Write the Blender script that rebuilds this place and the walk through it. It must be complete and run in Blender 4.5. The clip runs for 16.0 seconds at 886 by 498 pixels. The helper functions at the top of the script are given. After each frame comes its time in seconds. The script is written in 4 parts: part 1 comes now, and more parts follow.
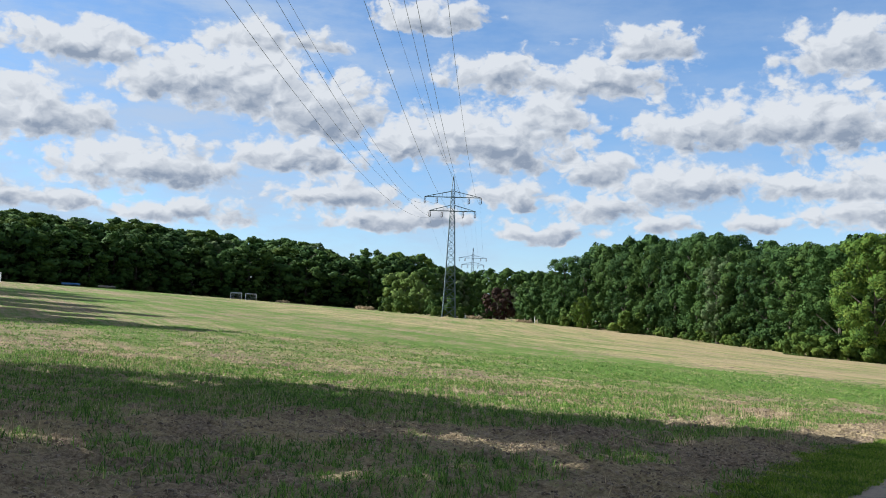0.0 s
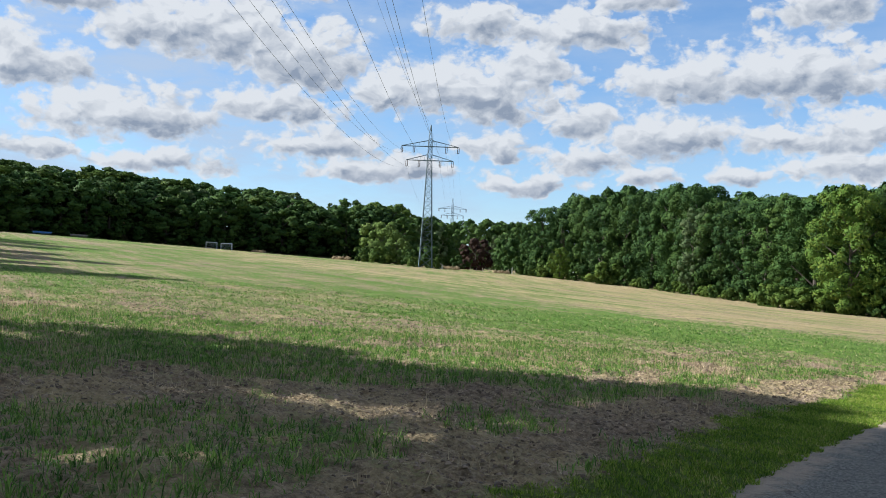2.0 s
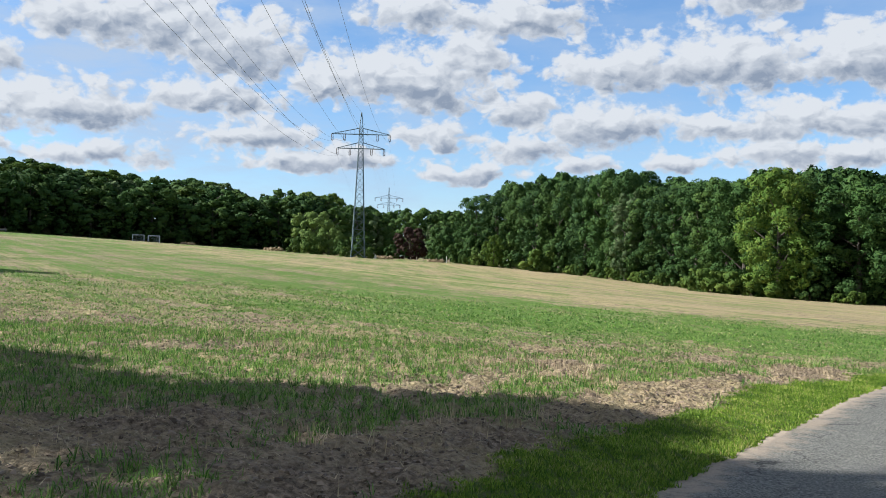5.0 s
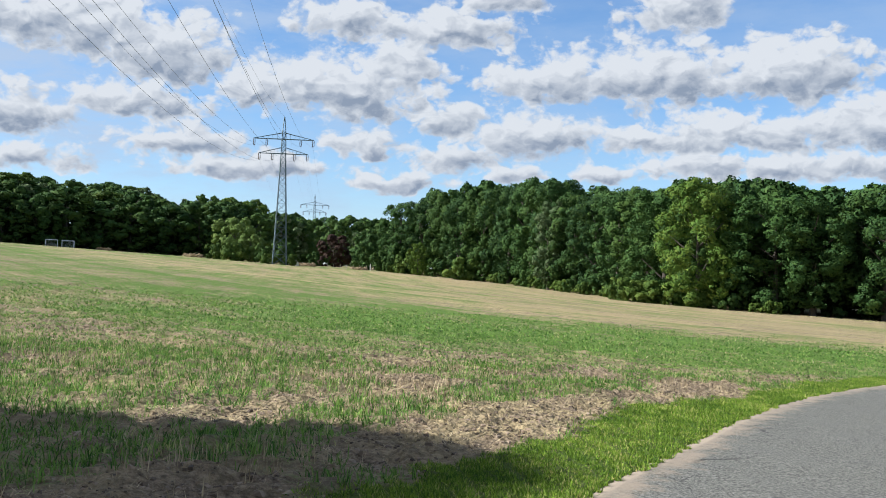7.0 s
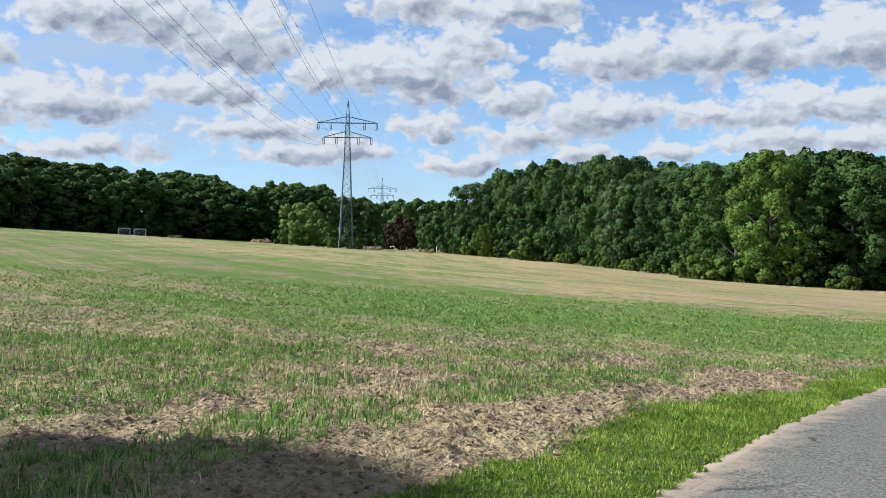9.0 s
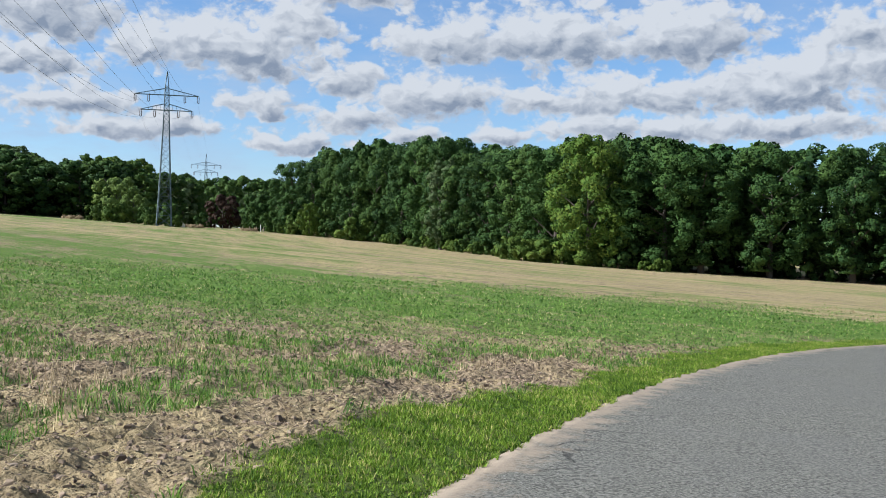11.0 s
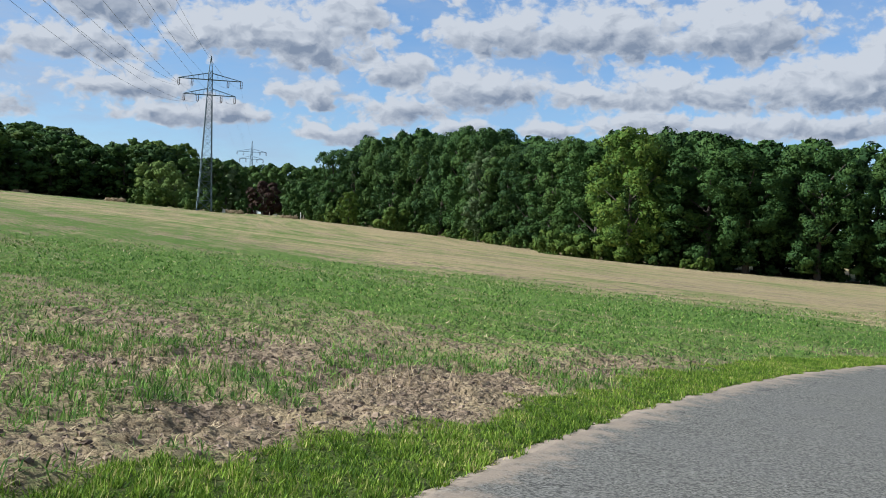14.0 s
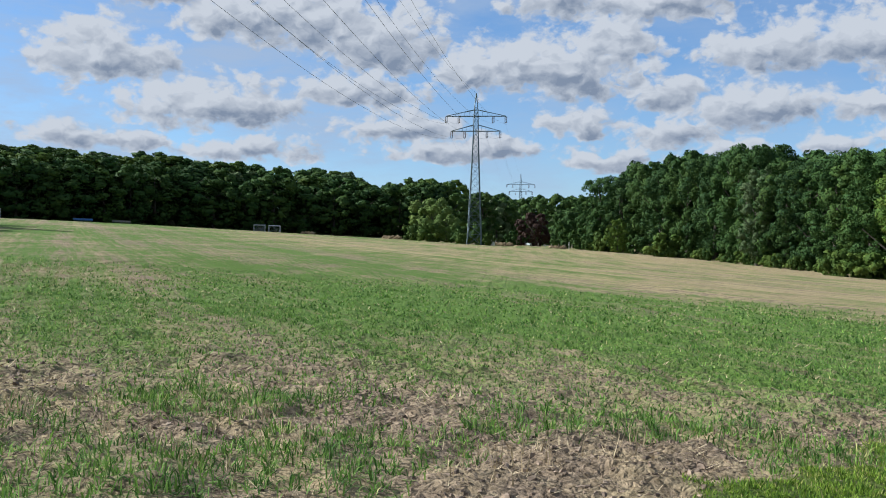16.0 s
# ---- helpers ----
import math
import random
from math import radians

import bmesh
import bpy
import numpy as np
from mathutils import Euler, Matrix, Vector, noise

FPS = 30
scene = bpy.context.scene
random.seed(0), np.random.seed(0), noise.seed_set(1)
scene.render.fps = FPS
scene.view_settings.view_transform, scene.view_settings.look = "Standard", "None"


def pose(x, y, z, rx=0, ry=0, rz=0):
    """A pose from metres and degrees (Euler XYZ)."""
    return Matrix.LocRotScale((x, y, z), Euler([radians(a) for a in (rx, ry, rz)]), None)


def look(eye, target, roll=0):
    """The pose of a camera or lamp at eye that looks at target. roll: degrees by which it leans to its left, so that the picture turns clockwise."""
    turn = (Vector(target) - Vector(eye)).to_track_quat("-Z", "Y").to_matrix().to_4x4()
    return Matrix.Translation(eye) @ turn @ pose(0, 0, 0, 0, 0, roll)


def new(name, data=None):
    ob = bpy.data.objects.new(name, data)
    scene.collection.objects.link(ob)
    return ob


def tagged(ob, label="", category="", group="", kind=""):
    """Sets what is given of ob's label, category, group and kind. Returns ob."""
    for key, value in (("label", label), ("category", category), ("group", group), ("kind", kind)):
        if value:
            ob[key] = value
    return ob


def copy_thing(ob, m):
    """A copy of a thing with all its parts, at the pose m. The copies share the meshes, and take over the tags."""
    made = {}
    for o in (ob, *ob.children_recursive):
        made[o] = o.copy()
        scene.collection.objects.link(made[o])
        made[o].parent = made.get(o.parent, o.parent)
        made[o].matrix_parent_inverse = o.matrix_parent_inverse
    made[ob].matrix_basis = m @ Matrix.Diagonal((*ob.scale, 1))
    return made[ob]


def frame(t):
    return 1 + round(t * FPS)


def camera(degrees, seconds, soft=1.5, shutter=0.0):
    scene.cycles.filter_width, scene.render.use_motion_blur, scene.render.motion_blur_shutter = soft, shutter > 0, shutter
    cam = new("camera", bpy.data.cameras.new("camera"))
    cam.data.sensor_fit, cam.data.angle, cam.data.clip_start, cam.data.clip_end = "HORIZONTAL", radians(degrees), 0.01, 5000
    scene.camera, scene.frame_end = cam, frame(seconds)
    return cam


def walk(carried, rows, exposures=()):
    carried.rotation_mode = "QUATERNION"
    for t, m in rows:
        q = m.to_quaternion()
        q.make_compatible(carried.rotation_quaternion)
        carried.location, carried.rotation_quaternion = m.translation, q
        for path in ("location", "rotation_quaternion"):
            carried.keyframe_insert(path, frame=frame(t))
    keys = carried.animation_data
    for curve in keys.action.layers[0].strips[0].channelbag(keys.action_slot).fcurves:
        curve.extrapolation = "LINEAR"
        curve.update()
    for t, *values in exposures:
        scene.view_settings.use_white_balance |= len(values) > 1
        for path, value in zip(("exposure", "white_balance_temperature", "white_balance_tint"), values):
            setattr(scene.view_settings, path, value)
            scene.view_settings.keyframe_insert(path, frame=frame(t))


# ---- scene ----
cam = camera(47.7, 16.0, soft=0.95)
PATH = [
    (0, (-0.884, -0.115, 1.442), (-0.887, 1.878, 1.609), 2.1),
    (0.5, (-0.545, 0.465, 1.431), (-0.663, 2.457, 1.575), 4.3),
    (1, (-0.184, 0.978, 1.401), (-0.278, 2.972, 1.516), 4.0),
    (1.5, (0.163, 1.583, 1.389), (0.143, 3.582, 1.467), 2.4),
    (2, (0.541, 2.123, 1.394), (0.578, 4.122, 1.465), 2.3),
    (2.5, (0.97, 2.697, 1.429), (1.033, 4.694, 1.52), 3.1),
    (3, (1.393, 3.244, 1.412), (1.508, 5.239, 1.498), 3.0),
    (3.5, (1.818, 3.802, 1.412), (1.972, 5.795, 1.475), 2.6),
    (4, (2.202, 4.392, 1.384), (2.339, 6.386, 1.45), 1.7),
    (4.2, (2.328, 4.64, 1.411), (2.473, 6.633, 1.473), 1.5),
    (6.3, (3.914, 7.527, 1.296), (4.115, 9.516, 1.347), 2.3),
    (6.5, (4.082, 7.748, 1.289), (4.317, 9.733, 1.339), 2.6),
    (7, (4.478, 8.179, 1.286), (4.774, 10.155, 1.361), 1.7),
    (7.5, (4.815, 8.638, 1.257), (5.141, 10.61, 1.329), 1.5),
    (8, (5.107, 9.182, 1.255), (5.302, 11.172, 1.302), 2.2),
    (8.5, (5.421, 9.735, 1.273), (5.528, 11.732, 1.314), 1.6),
    (9, (5.796, 10.27, 1.25), (5.954, 12.263, 1.286), 0.7),
    (9.5, (6.186, 10.748, 1.236), (6.484, 12.726, 1.255), 1.0),
    (10, (6.56, 11.264, 1.223), (6.96, 13.224, 1.25), 2.0),
    (10.2, (6.694, 11.493, 1.21), (7.144, 13.441, 1.242), 2.5),
    (12.3, (8.129, 13.721, 1.115), (8.634, 15.655, 1.077), 0.8),
    (12.5, (8.293, 13.892, 1.127), (8.799, 15.826, 1.093), 0.8),
    (13, (8.685, 14.359, 1.114), (9.153, 16.303, 1.103), 0.7),
    (13.5, (9.017, 14.82, 1.076), (9.422, 16.779, 1.071), 2.1),
    (14, (9.37, 15.283, 1.046), (9.776, 17.241, 1.031), 2.8),
    (14.5, (9.683, 15.746, 1.057), (10.116, 17.698, 1.065), 0.7),
    (15, (10.024, 16.309, 1.084), (10.33, 18.285, 1.115), -0.4),
    (15.5, (10.286, 16.84, 1.075), (10.321, 18.839, 1.116), -0.4),
    (16, (10.614, 17.339, 1.058), (10.48, 19.334, 1.085), 0.8),
]
walk(cam, [(t, look(eye, target, roll)) for t, eye, target, roll in PATH], [(0, 1.04, 5990, 9), (5, 1.06, 5960, 9), (9, 1.02, 5890, 9), (12.5, 0.83, 5770, 9), (16, 0.76, 5720, 9)])

# ---- world, sun and exposure ----
SUN_EL, SUN_AZ = 33.0, -84.0          # degrees above the horizon; degrees from +y towards +x
SUN_STRENGTH, SKY_STRENGTH = 5.0, 0.076
CLOUD_STRENGTH = 0.375


def sock(tree, node, key, value):
    """Set an input to a number, or link it to a socket."""
    if hasattr(value, "is_linked"):
        tree.links.new(value, node.inputs[key])
    else:
        node.inputs[key].default_value = value


def node(tree, kind, props=(), **inputs):
    n = tree.nodes.new(kind)
    for key, value in dict(props).items():
        if key == "operation":
            n.operation = value
        elif key == "blend_type":
            n.blend_type = value
        elif key == "data_type":
            n.data_type = value
        elif key == "interpolation_type":
            n.interpolation_type = value
        elif key == "attribute_name":
            n.attribute_name = value
        elif key == "feature":
            n.feature = value
        elif key == "node_tree":
            n.node_tree = value
    for key, value in inputs.items():
        k = int(key[1:]) if key[0] == "i" and key[1:].isdigit() else key.replace("_", " ")
        sock(tree, n, k, value)
    return n


def mathn(tree, op, a, b=0.0, c=0.0):
    return node(tree, "ShaderNodeMath", {"operation": op}, i0=a, i1=b, i2=c).outputs[0]


def vecn(tree, op, a, b=(0, 0, 0)):
    return node(tree, "ShaderNodeVectorMath", {"operation": op}, i0=a, i1=b)


def ramp01(tree, value, lo, hi, smooth=True):
    return node(tree, "ShaderNodeMapRange", {"interpolation_type": "SMOOTHSTEP" if smooth else "LINEAR"}, i0=value, i1=lo, i2=hi).outputs[0]


def mixc(tree, fac, a, b, how="MIX"):
    n = tree.nodes.new("ShaderNodeMix")
    n.data_type, n.blend_type = "RGBA", how
    sock(tree, n, 0, fac)
    sock(tree, n, 6, a if hasattr(a, "is_linked") else (*a, 1))
    sock(tree, n, 7, b if hasattr(b, "is_linked") else (*b, 1))
    return n.outputs[2]


def noisen(tree, vec, scale, detail=4.0, rough=0.55, out=0):
    return node(tree, "ShaderNodeTexNoise", Vector=vec, Scale=scale, Detail=detail, Roughness=rough).outputs[out]


# clouds: azimuth, elevation, half width and half height in degrees
CLOUDS_WEST = [(-11.6, 13.4, 4.4, 2.0), (-7.5, 12.2, 3.5, 2.0), (-15.5, 13.4, 3.2, 1.4), (-22.5, 10.7, 3.4, 1.6), (-23.4, 12.0, 1.5, 1.1), (-8.8, 9.5, 3.7, 1.0),
               (-16.8, 8.5, 4.8, 1.3), (-24.5, 6.6, 1.9, 0.8), (-6.2, 7.5, 3.5, 0.9), (-14.6, 6.1, 3.5, 0.6), (-21.0, 6.3, 2.0, 0.5), (-10.9, 15.9, 3.9, 0.8), (-20.5, 14.6, 4.2, 1.0)]
CLOUDS_AHEAD = [(0.2, 11.0, 3.4, 1.5), (3.4, 10.8, 3.6, 1.6), (5.4, 12.2, 2.4, 1.2), (-2.6, 10.5, 1.6, 1.0), (8.7, 14.4, 3.2, 1.1), (2.7, 14.5, 2.9, 1.1), (8.9, 9.4, 1.9, 1.0),
                (11.4, 16.4, 2.1, 1.0), (13.1, 8.6, 3.7, 1.4), (9.2, 7.3, 2.8, 0.8), (-2.4, 6.4, 3.8, 0.7), (4.3, 7.9, 2.4, 0.8), (5.3, 5.9, 2.6, 0.6), (-1.4, 17.8, 2.6, 0.9), (12.5, 6.4, 1.6, 0.6)]
CLOUDS_EAST = [(14.6, 11.6, 3.9, 1.3), (19.7, 11.9, 5.2, 1.8), (20.6, 8.4, 3.2, 0.9), (22.8, 7.0, 2.9, 0.7), (21.7, 15.7, 2.6, 1.4), (27.6, 11.9, 3.9, 1.8), (25.3, 8.6, 4.2, 1.2),
               (31.6, 8.9, 6.4, 1.3), (29.2, 6.9, 10.3, 0.7), (36.4, 11.7, 2.8, 1.2), (35.6, 9.9, 4.8, 1.2), (17.5, 6.6, 1.6, 0.6), (43.0, 8.5, 4.5, 1.3)]


def cloud_group():
    """Over azimuth and elevation in degrees: how dense the cloud is, how high in its heap a place lies, and its billows' light side."""
    g = bpy.data.node_groups.new("clouds", "ShaderNodeTree")
    g.interface.new_socket("P", in_out="INPUT", socket_type="NodeSocketVector")
    for name in ("Density", "Height", "Relief"):
        g.interface.new_socket(name, in_out="OUTPUT", socket_type="NodeSocketFloat")
    gi, go = g.nodes.new("NodeGroupInput"), g.nodes.new("NodeGroupOutput")
    p = gi.outputs[0]
    warp = noisen(g, vecn(g, "MULTIPLY", p, (0.45, 0.7, 0)).outputs[0], 1.0, 3.0, 0.55, 1)
    off = vecn(g, "MULTIPLY", vecn(g, "SUBTRACT", warp, (0.5, 0.5, 0.5)).outputs[0], (2.4, 1.4, 0)).outputs[0]
    q = vecn(g, "ADD", p, off).outputs[0]
    best = weight = lift = None
    for az, el, a, b in CLOUDS_WEST + CLOUDS_AHEAD + CLOUDS_EAST:
        m = g.nodes.new("ShaderNodeMapping")
        m.vector_type = "TEXTURE"
        m.inputs[1].default_value, m.inputs[3].default_value = (az, el, 0), (a * 1.1, b * 1.15, 1)
        g.links.new(q, m.inputs[0])
        v = m.outputs[0]
        # heaps are round above and flatter below
        r = vecn(g, "LENGTH", vecn(g, "MAXIMUM", v, vecn(g, "MULTIPLY", v, (-1, -1.35, 0)).outputs[0]).outputs[0]).outputs["Value"]
        w = mathn(g, "MAXIMUM", mathn(g, "SUBTRACT", 1.35, r), 0.0)
        w = mathn(g, "MULTIPLY", w, w)
        up = mathn(g, "MULTIPLY", w, vecn(g, "DOT_PRODUCT", v, (-0.35, 1.0, 0)).outputs["Value"])
        best = r if best is None else mathn(g, "SMOOTH_MIN", best, r, 0.25)
        weight = w if weight is None else mathn(g, "ADD", weight, w)
        lift = up if lift is None else mathn(g, "ADD", lift, up)
    core = mathn(g, "SUBTRACT", 1.0, best)
    # the rest of the sky, outside the mapped part, is broken cloud of the same kind
    wide = noisen(g, vecn(g, "MULTIPLY", p, (0.09, 0.2, 0)).outputs[0], 1.0, 3.0, 0.5)
    wide = mathn(g, "MULTIPLY", mathn(g, "SUBTRACT", wide, 0.53), 6.0)
    inside = vecn(g, "LENGTH", vecn(g, "MULTIPLY", vecn(g, "SUBTRACT", p, (8, 8, 0)).outputs[0], (1 / 44, 1 / 12, 0)).outputs[0]).outputs["Value"]
    wide = mathn(g, "SUBTRACT", wide, mathn(g, "MULTIPLY", ramp01(g, inside, 1.2, 0.85), 3.0))
    core = mathn(g, "MAXIMUM", core, wide)

    def billow(at):
        cells = node(g, "ShaderNodeTexVoronoi", Vector=vecn(g, "MULTIPLY", at, (0.62, 0.85, 0)).outputs[0], Scale=1.0, Detail=3.0, Roughness=0.5)
        return mathn(g, "SUBTRACT", 0.5, cells.outputs["Distance"])

    here = billow(q)
    side = mathn(g, "SUBTRACT", here, billow(vecn(g, "ADD", q, (-0.28, 0.34, 0)).outputs[0]))
    puff = noisen(g, vecn(g, "MULTIPLY", p, (0.8, 1.1, 0)).outputs[0], 1.0, 7.0, 0.56)
    puff = mathn(g, "MULTIPLY", mathn(g, "SUBTRACT", puff, 0.5), 1.7)
    total = mathn(g, "ADD", mathn(g, "ADD", core, mathn(g, "MULTIPLY", here, 0.8)), puff)
    g.links.new(total, go.inputs[0])
    g.links.new(mathn(g, "DIVIDE", lift, mathn(g, "ADD", weight, 0.03)), go.inputs[1])
    g.links.new(side, go.inputs[2])
    return g


def make_world():
    world = bpy.data.worlds.new("sky")
    scene.world = world
    world.use_nodes = True
    t = world.node_tree
    t.nodes.clear()
    way = node(t, "ShaderNodeTexCoord").outputs["Generated"]
    xyz = node(t, "ShaderNodeSeparateXYZ", i0=way)
    deg = 57.29578
    az = mathn(t, "MULTIPLY", mathn(t, "ARCTAN2", xyz.outputs[0], xyz.outputs[1]), deg)
    el = mathn(t, "MULTIPLY", mathn(t, "ARCSINE", xyz.outputs[2]), deg)
    p = node(t, "ShaderNodeCombineXYZ", i0=az, i1=el).outputs[0]
    dens = cloud_group()
    heaps = node(t, "ShaderNodeGroup", {"node_tree": dens}, i0=p)
    cover = ramp01(t, heaps.outputs[0], -0.68, -0.16)
    thick = ramp01(t, heaps.outputs[0], -0.45, 0.35)
    low = mathn(t, "SUBTRACT", 0.38, mathn(t, "MULTIPLY", heaps.outputs[1], 1.0))
    shade = mathn(t, "MULTIPLY", low, mathn(t, "ADD", 0.4, mathn(t, "MULTIPLY", thick, 0.85)))
    shade = mathn(t, "SUBTRACT", shade, mathn(t, "MULTIPLY", heaps.outputs[2], 0.8))
    fine = noisen(t, vecn(t, "MULTIPLY", p, (0.6, 1.0, 0)).outputs[0], 1.0, 5.0, 0.55)
    shade = mathn(t, "ADD", shade, mathn(t, "MULTIPLY", mathn(t, "SUBTRACT", fine, 0.5), 0.45))
    shade = node(t, "ShaderNodeClamp", i0=shade).outputs[0]
    cloud = mixc(t, shade, (1.0, 1.0, 1.0), (0.38, 0.44, 0.54))
    # thin veils and haze between the heaps
    veil = noisen(t, vecn(t, "MULTIPLY", p, (0.10, 0.32, 0)).outputs[0], 1.0, 6.0, 0.62)
    veil = mathn(t, "MULTIPLY", ramp01(t, veil, 0.34, 0.68), 0.85)
    veil = mathn(t, "MULTIPLY", veil, mathn(t, "ADD", 0.35, mathn(t, "MULTIPLY", ramp01(t, az, 14.0, -14.0), 0.65)))
    haze = ramp01(t, el, 11.0, 0.0)
    veil = mathn(t, "MAXIMUM", veil, mathn(t, "MULTIPLY", haze, 0.2))
    sky = t.nodes.new("ShaderNodeTexSky")
    sky.sky_type, sky.sun_disc = "NISHITA", False
    sky.sun_elevation, sky.sun_rotation = radians(SUN_EL), radians(SUN_AZ)
    sky.air_density, sky.dust_density, sky.ozone_density = 1.0, 0.15, 4.5
    a = node(t, "ShaderNodeBackground", i0=sky.outputs[0], i1=SKY_STRENGTH)
    v = node(t, "ShaderNodeBackground", i0=(0.66, 0.78, 0.95, 1), i1=CLOUD_STRENGTH)
    c = node(t, "ShaderNodeBackground", i0=cloud, i1=CLOUD_STRENGTH)
    av = node(t, "ShaderNodeMixShader", i0=veil, i1=a.outputs[0], i2=v.outputs[0])
    all_ = node(t, "ShaderNodeMixShader", i0=cover, i1=av.outputs[0], i2=c.outputs[0])
    t.links.new(all_.outputs[0], t.nodes.new("ShaderNodeOutputWorld").inputs[0])


make_world()
lamp = bpy.data.lights.new("sun", "SUN")
lamp.energy, lamp.angle, lamp.color = SUN_STRENGTH, radians(0.53), (1.0, 0.965, 0.90)
sun_to = Vector((math.sin(radians(SUN_AZ)) * math.cos(radians(SUN_EL)), math.cos(radians(SUN_AZ)) * math.cos(radians(SUN_EL)), math.sin(radians(SUN_EL))))
new("sun", lamp).matrix_world = look(sun_to * 200, (0, 0, 0))


# ---- materials ----
def material(name, rough=0.8, spec=0.3):
    m = bpy.data.materials.new(name)
    m.use_nodes = True
    t = m.node_tree
    b = t.nodes["Principled BSDF"]
    b.inputs["Roughness"].default_value = rough
    b.inputs["Specular IOR Level"].default_value = spec
    return m, t, b


def bumped(t, b, height, strength, distance):
    n = node(t, "ShaderNodeBump", Strength=strength, Distance=distance, Height=height)
    t.links.new(n.outputs[0], b.inputs["Normal"])


def leaf_material(name, dark, mid, light, through_light=0.14, vary=0.5):
    """Foliage: the tone differs from tree to tree and from leaf to leaf, a little light passes through."""
    m, t, b = material(name, 0.7, 0.10)
    tree_r = node(t, "ShaderNodeObjectInfo").outputs["Random"]
    leaf_r = node(t, "ShaderNodeNewGeometry").outputs["Random Per Island"]
    place = node(t, "ShaderNodeTexCoord").outputs["Object"]
    big = noisen(t, place, 0.35, 3.0)
    c = mixc(t, tree_r, dark, mid)
    c = mixc(t, mathn(t, "MULTIPLY", ramp01(t, big, 0.48, 0.72), vary), c, light)
    c = mixc(t, mathn(t, "MULTIPLY", ramp01(t, leaf_r, 0.55, 1.0), 0.45), c, light)
    t.links.new(c, b.inputs["Base Color"])
    tr = node(t, "ShaderNodeBsdfTranslucent", Color=c)
    mix = node(t, "ShaderNodeMixShader", i0=through_light, i1=b.outputs[0], i2=tr.outputs[0])
    t.links.new(mix.outputs[0], t.nodes["Material Output"].inputs[0])
    return m


LEAF = {
    "oak": leaf_material("leaf_oak", (0.020, 0.048, 0.014), (0.036, 0.078, 0.019), (0.078, 0.130, 0.026)),
    "beech": leaf_material("leaf_beech", (0.028, 0.062, 0.015), (0.050, 0.094, 0.021), (0.100, 0.150, 0.029)),
    "yellow": leaf_material("leaf_yellowing", (0.060, 0.116, 0.018), (0.082, 0.140, 0.020), (0.165, 0.190, 0.028)),
    "pale": leaf_material("leaf_pale", (0.070, 0.106, 0.042), (0.092, 0.132, 0.054), (0.140, 0.172, 0.074)),
    "copper": leaf_material("leaf_copper", (0.024, 0.014, 0.011), (0.034, 0.019, 0.014), (0.055, 0.032, 0.018)),
    # green brightened so maple and alder look sunlit against the shaded wood
    "fresh_lit": leaf_material("leaf_fresh_lit", (0.085, 0.135, 0.032), (0.110, 0.165, 0.038), (0.17, 0.215, 0.050)),
    "bush": leaf_material("leaf_bush", (0.042, 0.078, 0.015), (0.066, 0.110, 0.018), (0.125, 0.160, 0.025)),
}


def bark_material():
    m, t, b = material("bark", 0.9, 0.15)
    place = node(t, "ShaderNodeTexCoord").outputs["Object"]
    n = noisen(t, vecn(t, "MULTIPLY", place, (6, 6, 1.2)).outputs[0], 1.0, 6.0, 0.65)
    t.links.new(mixc(t, n, (0.035, 0.028, 0.022), (0.11, 0.095, 0.075)), b.inputs["Base Color"])
    bumped(t, b, n, 0.7, 0.05)
    return m


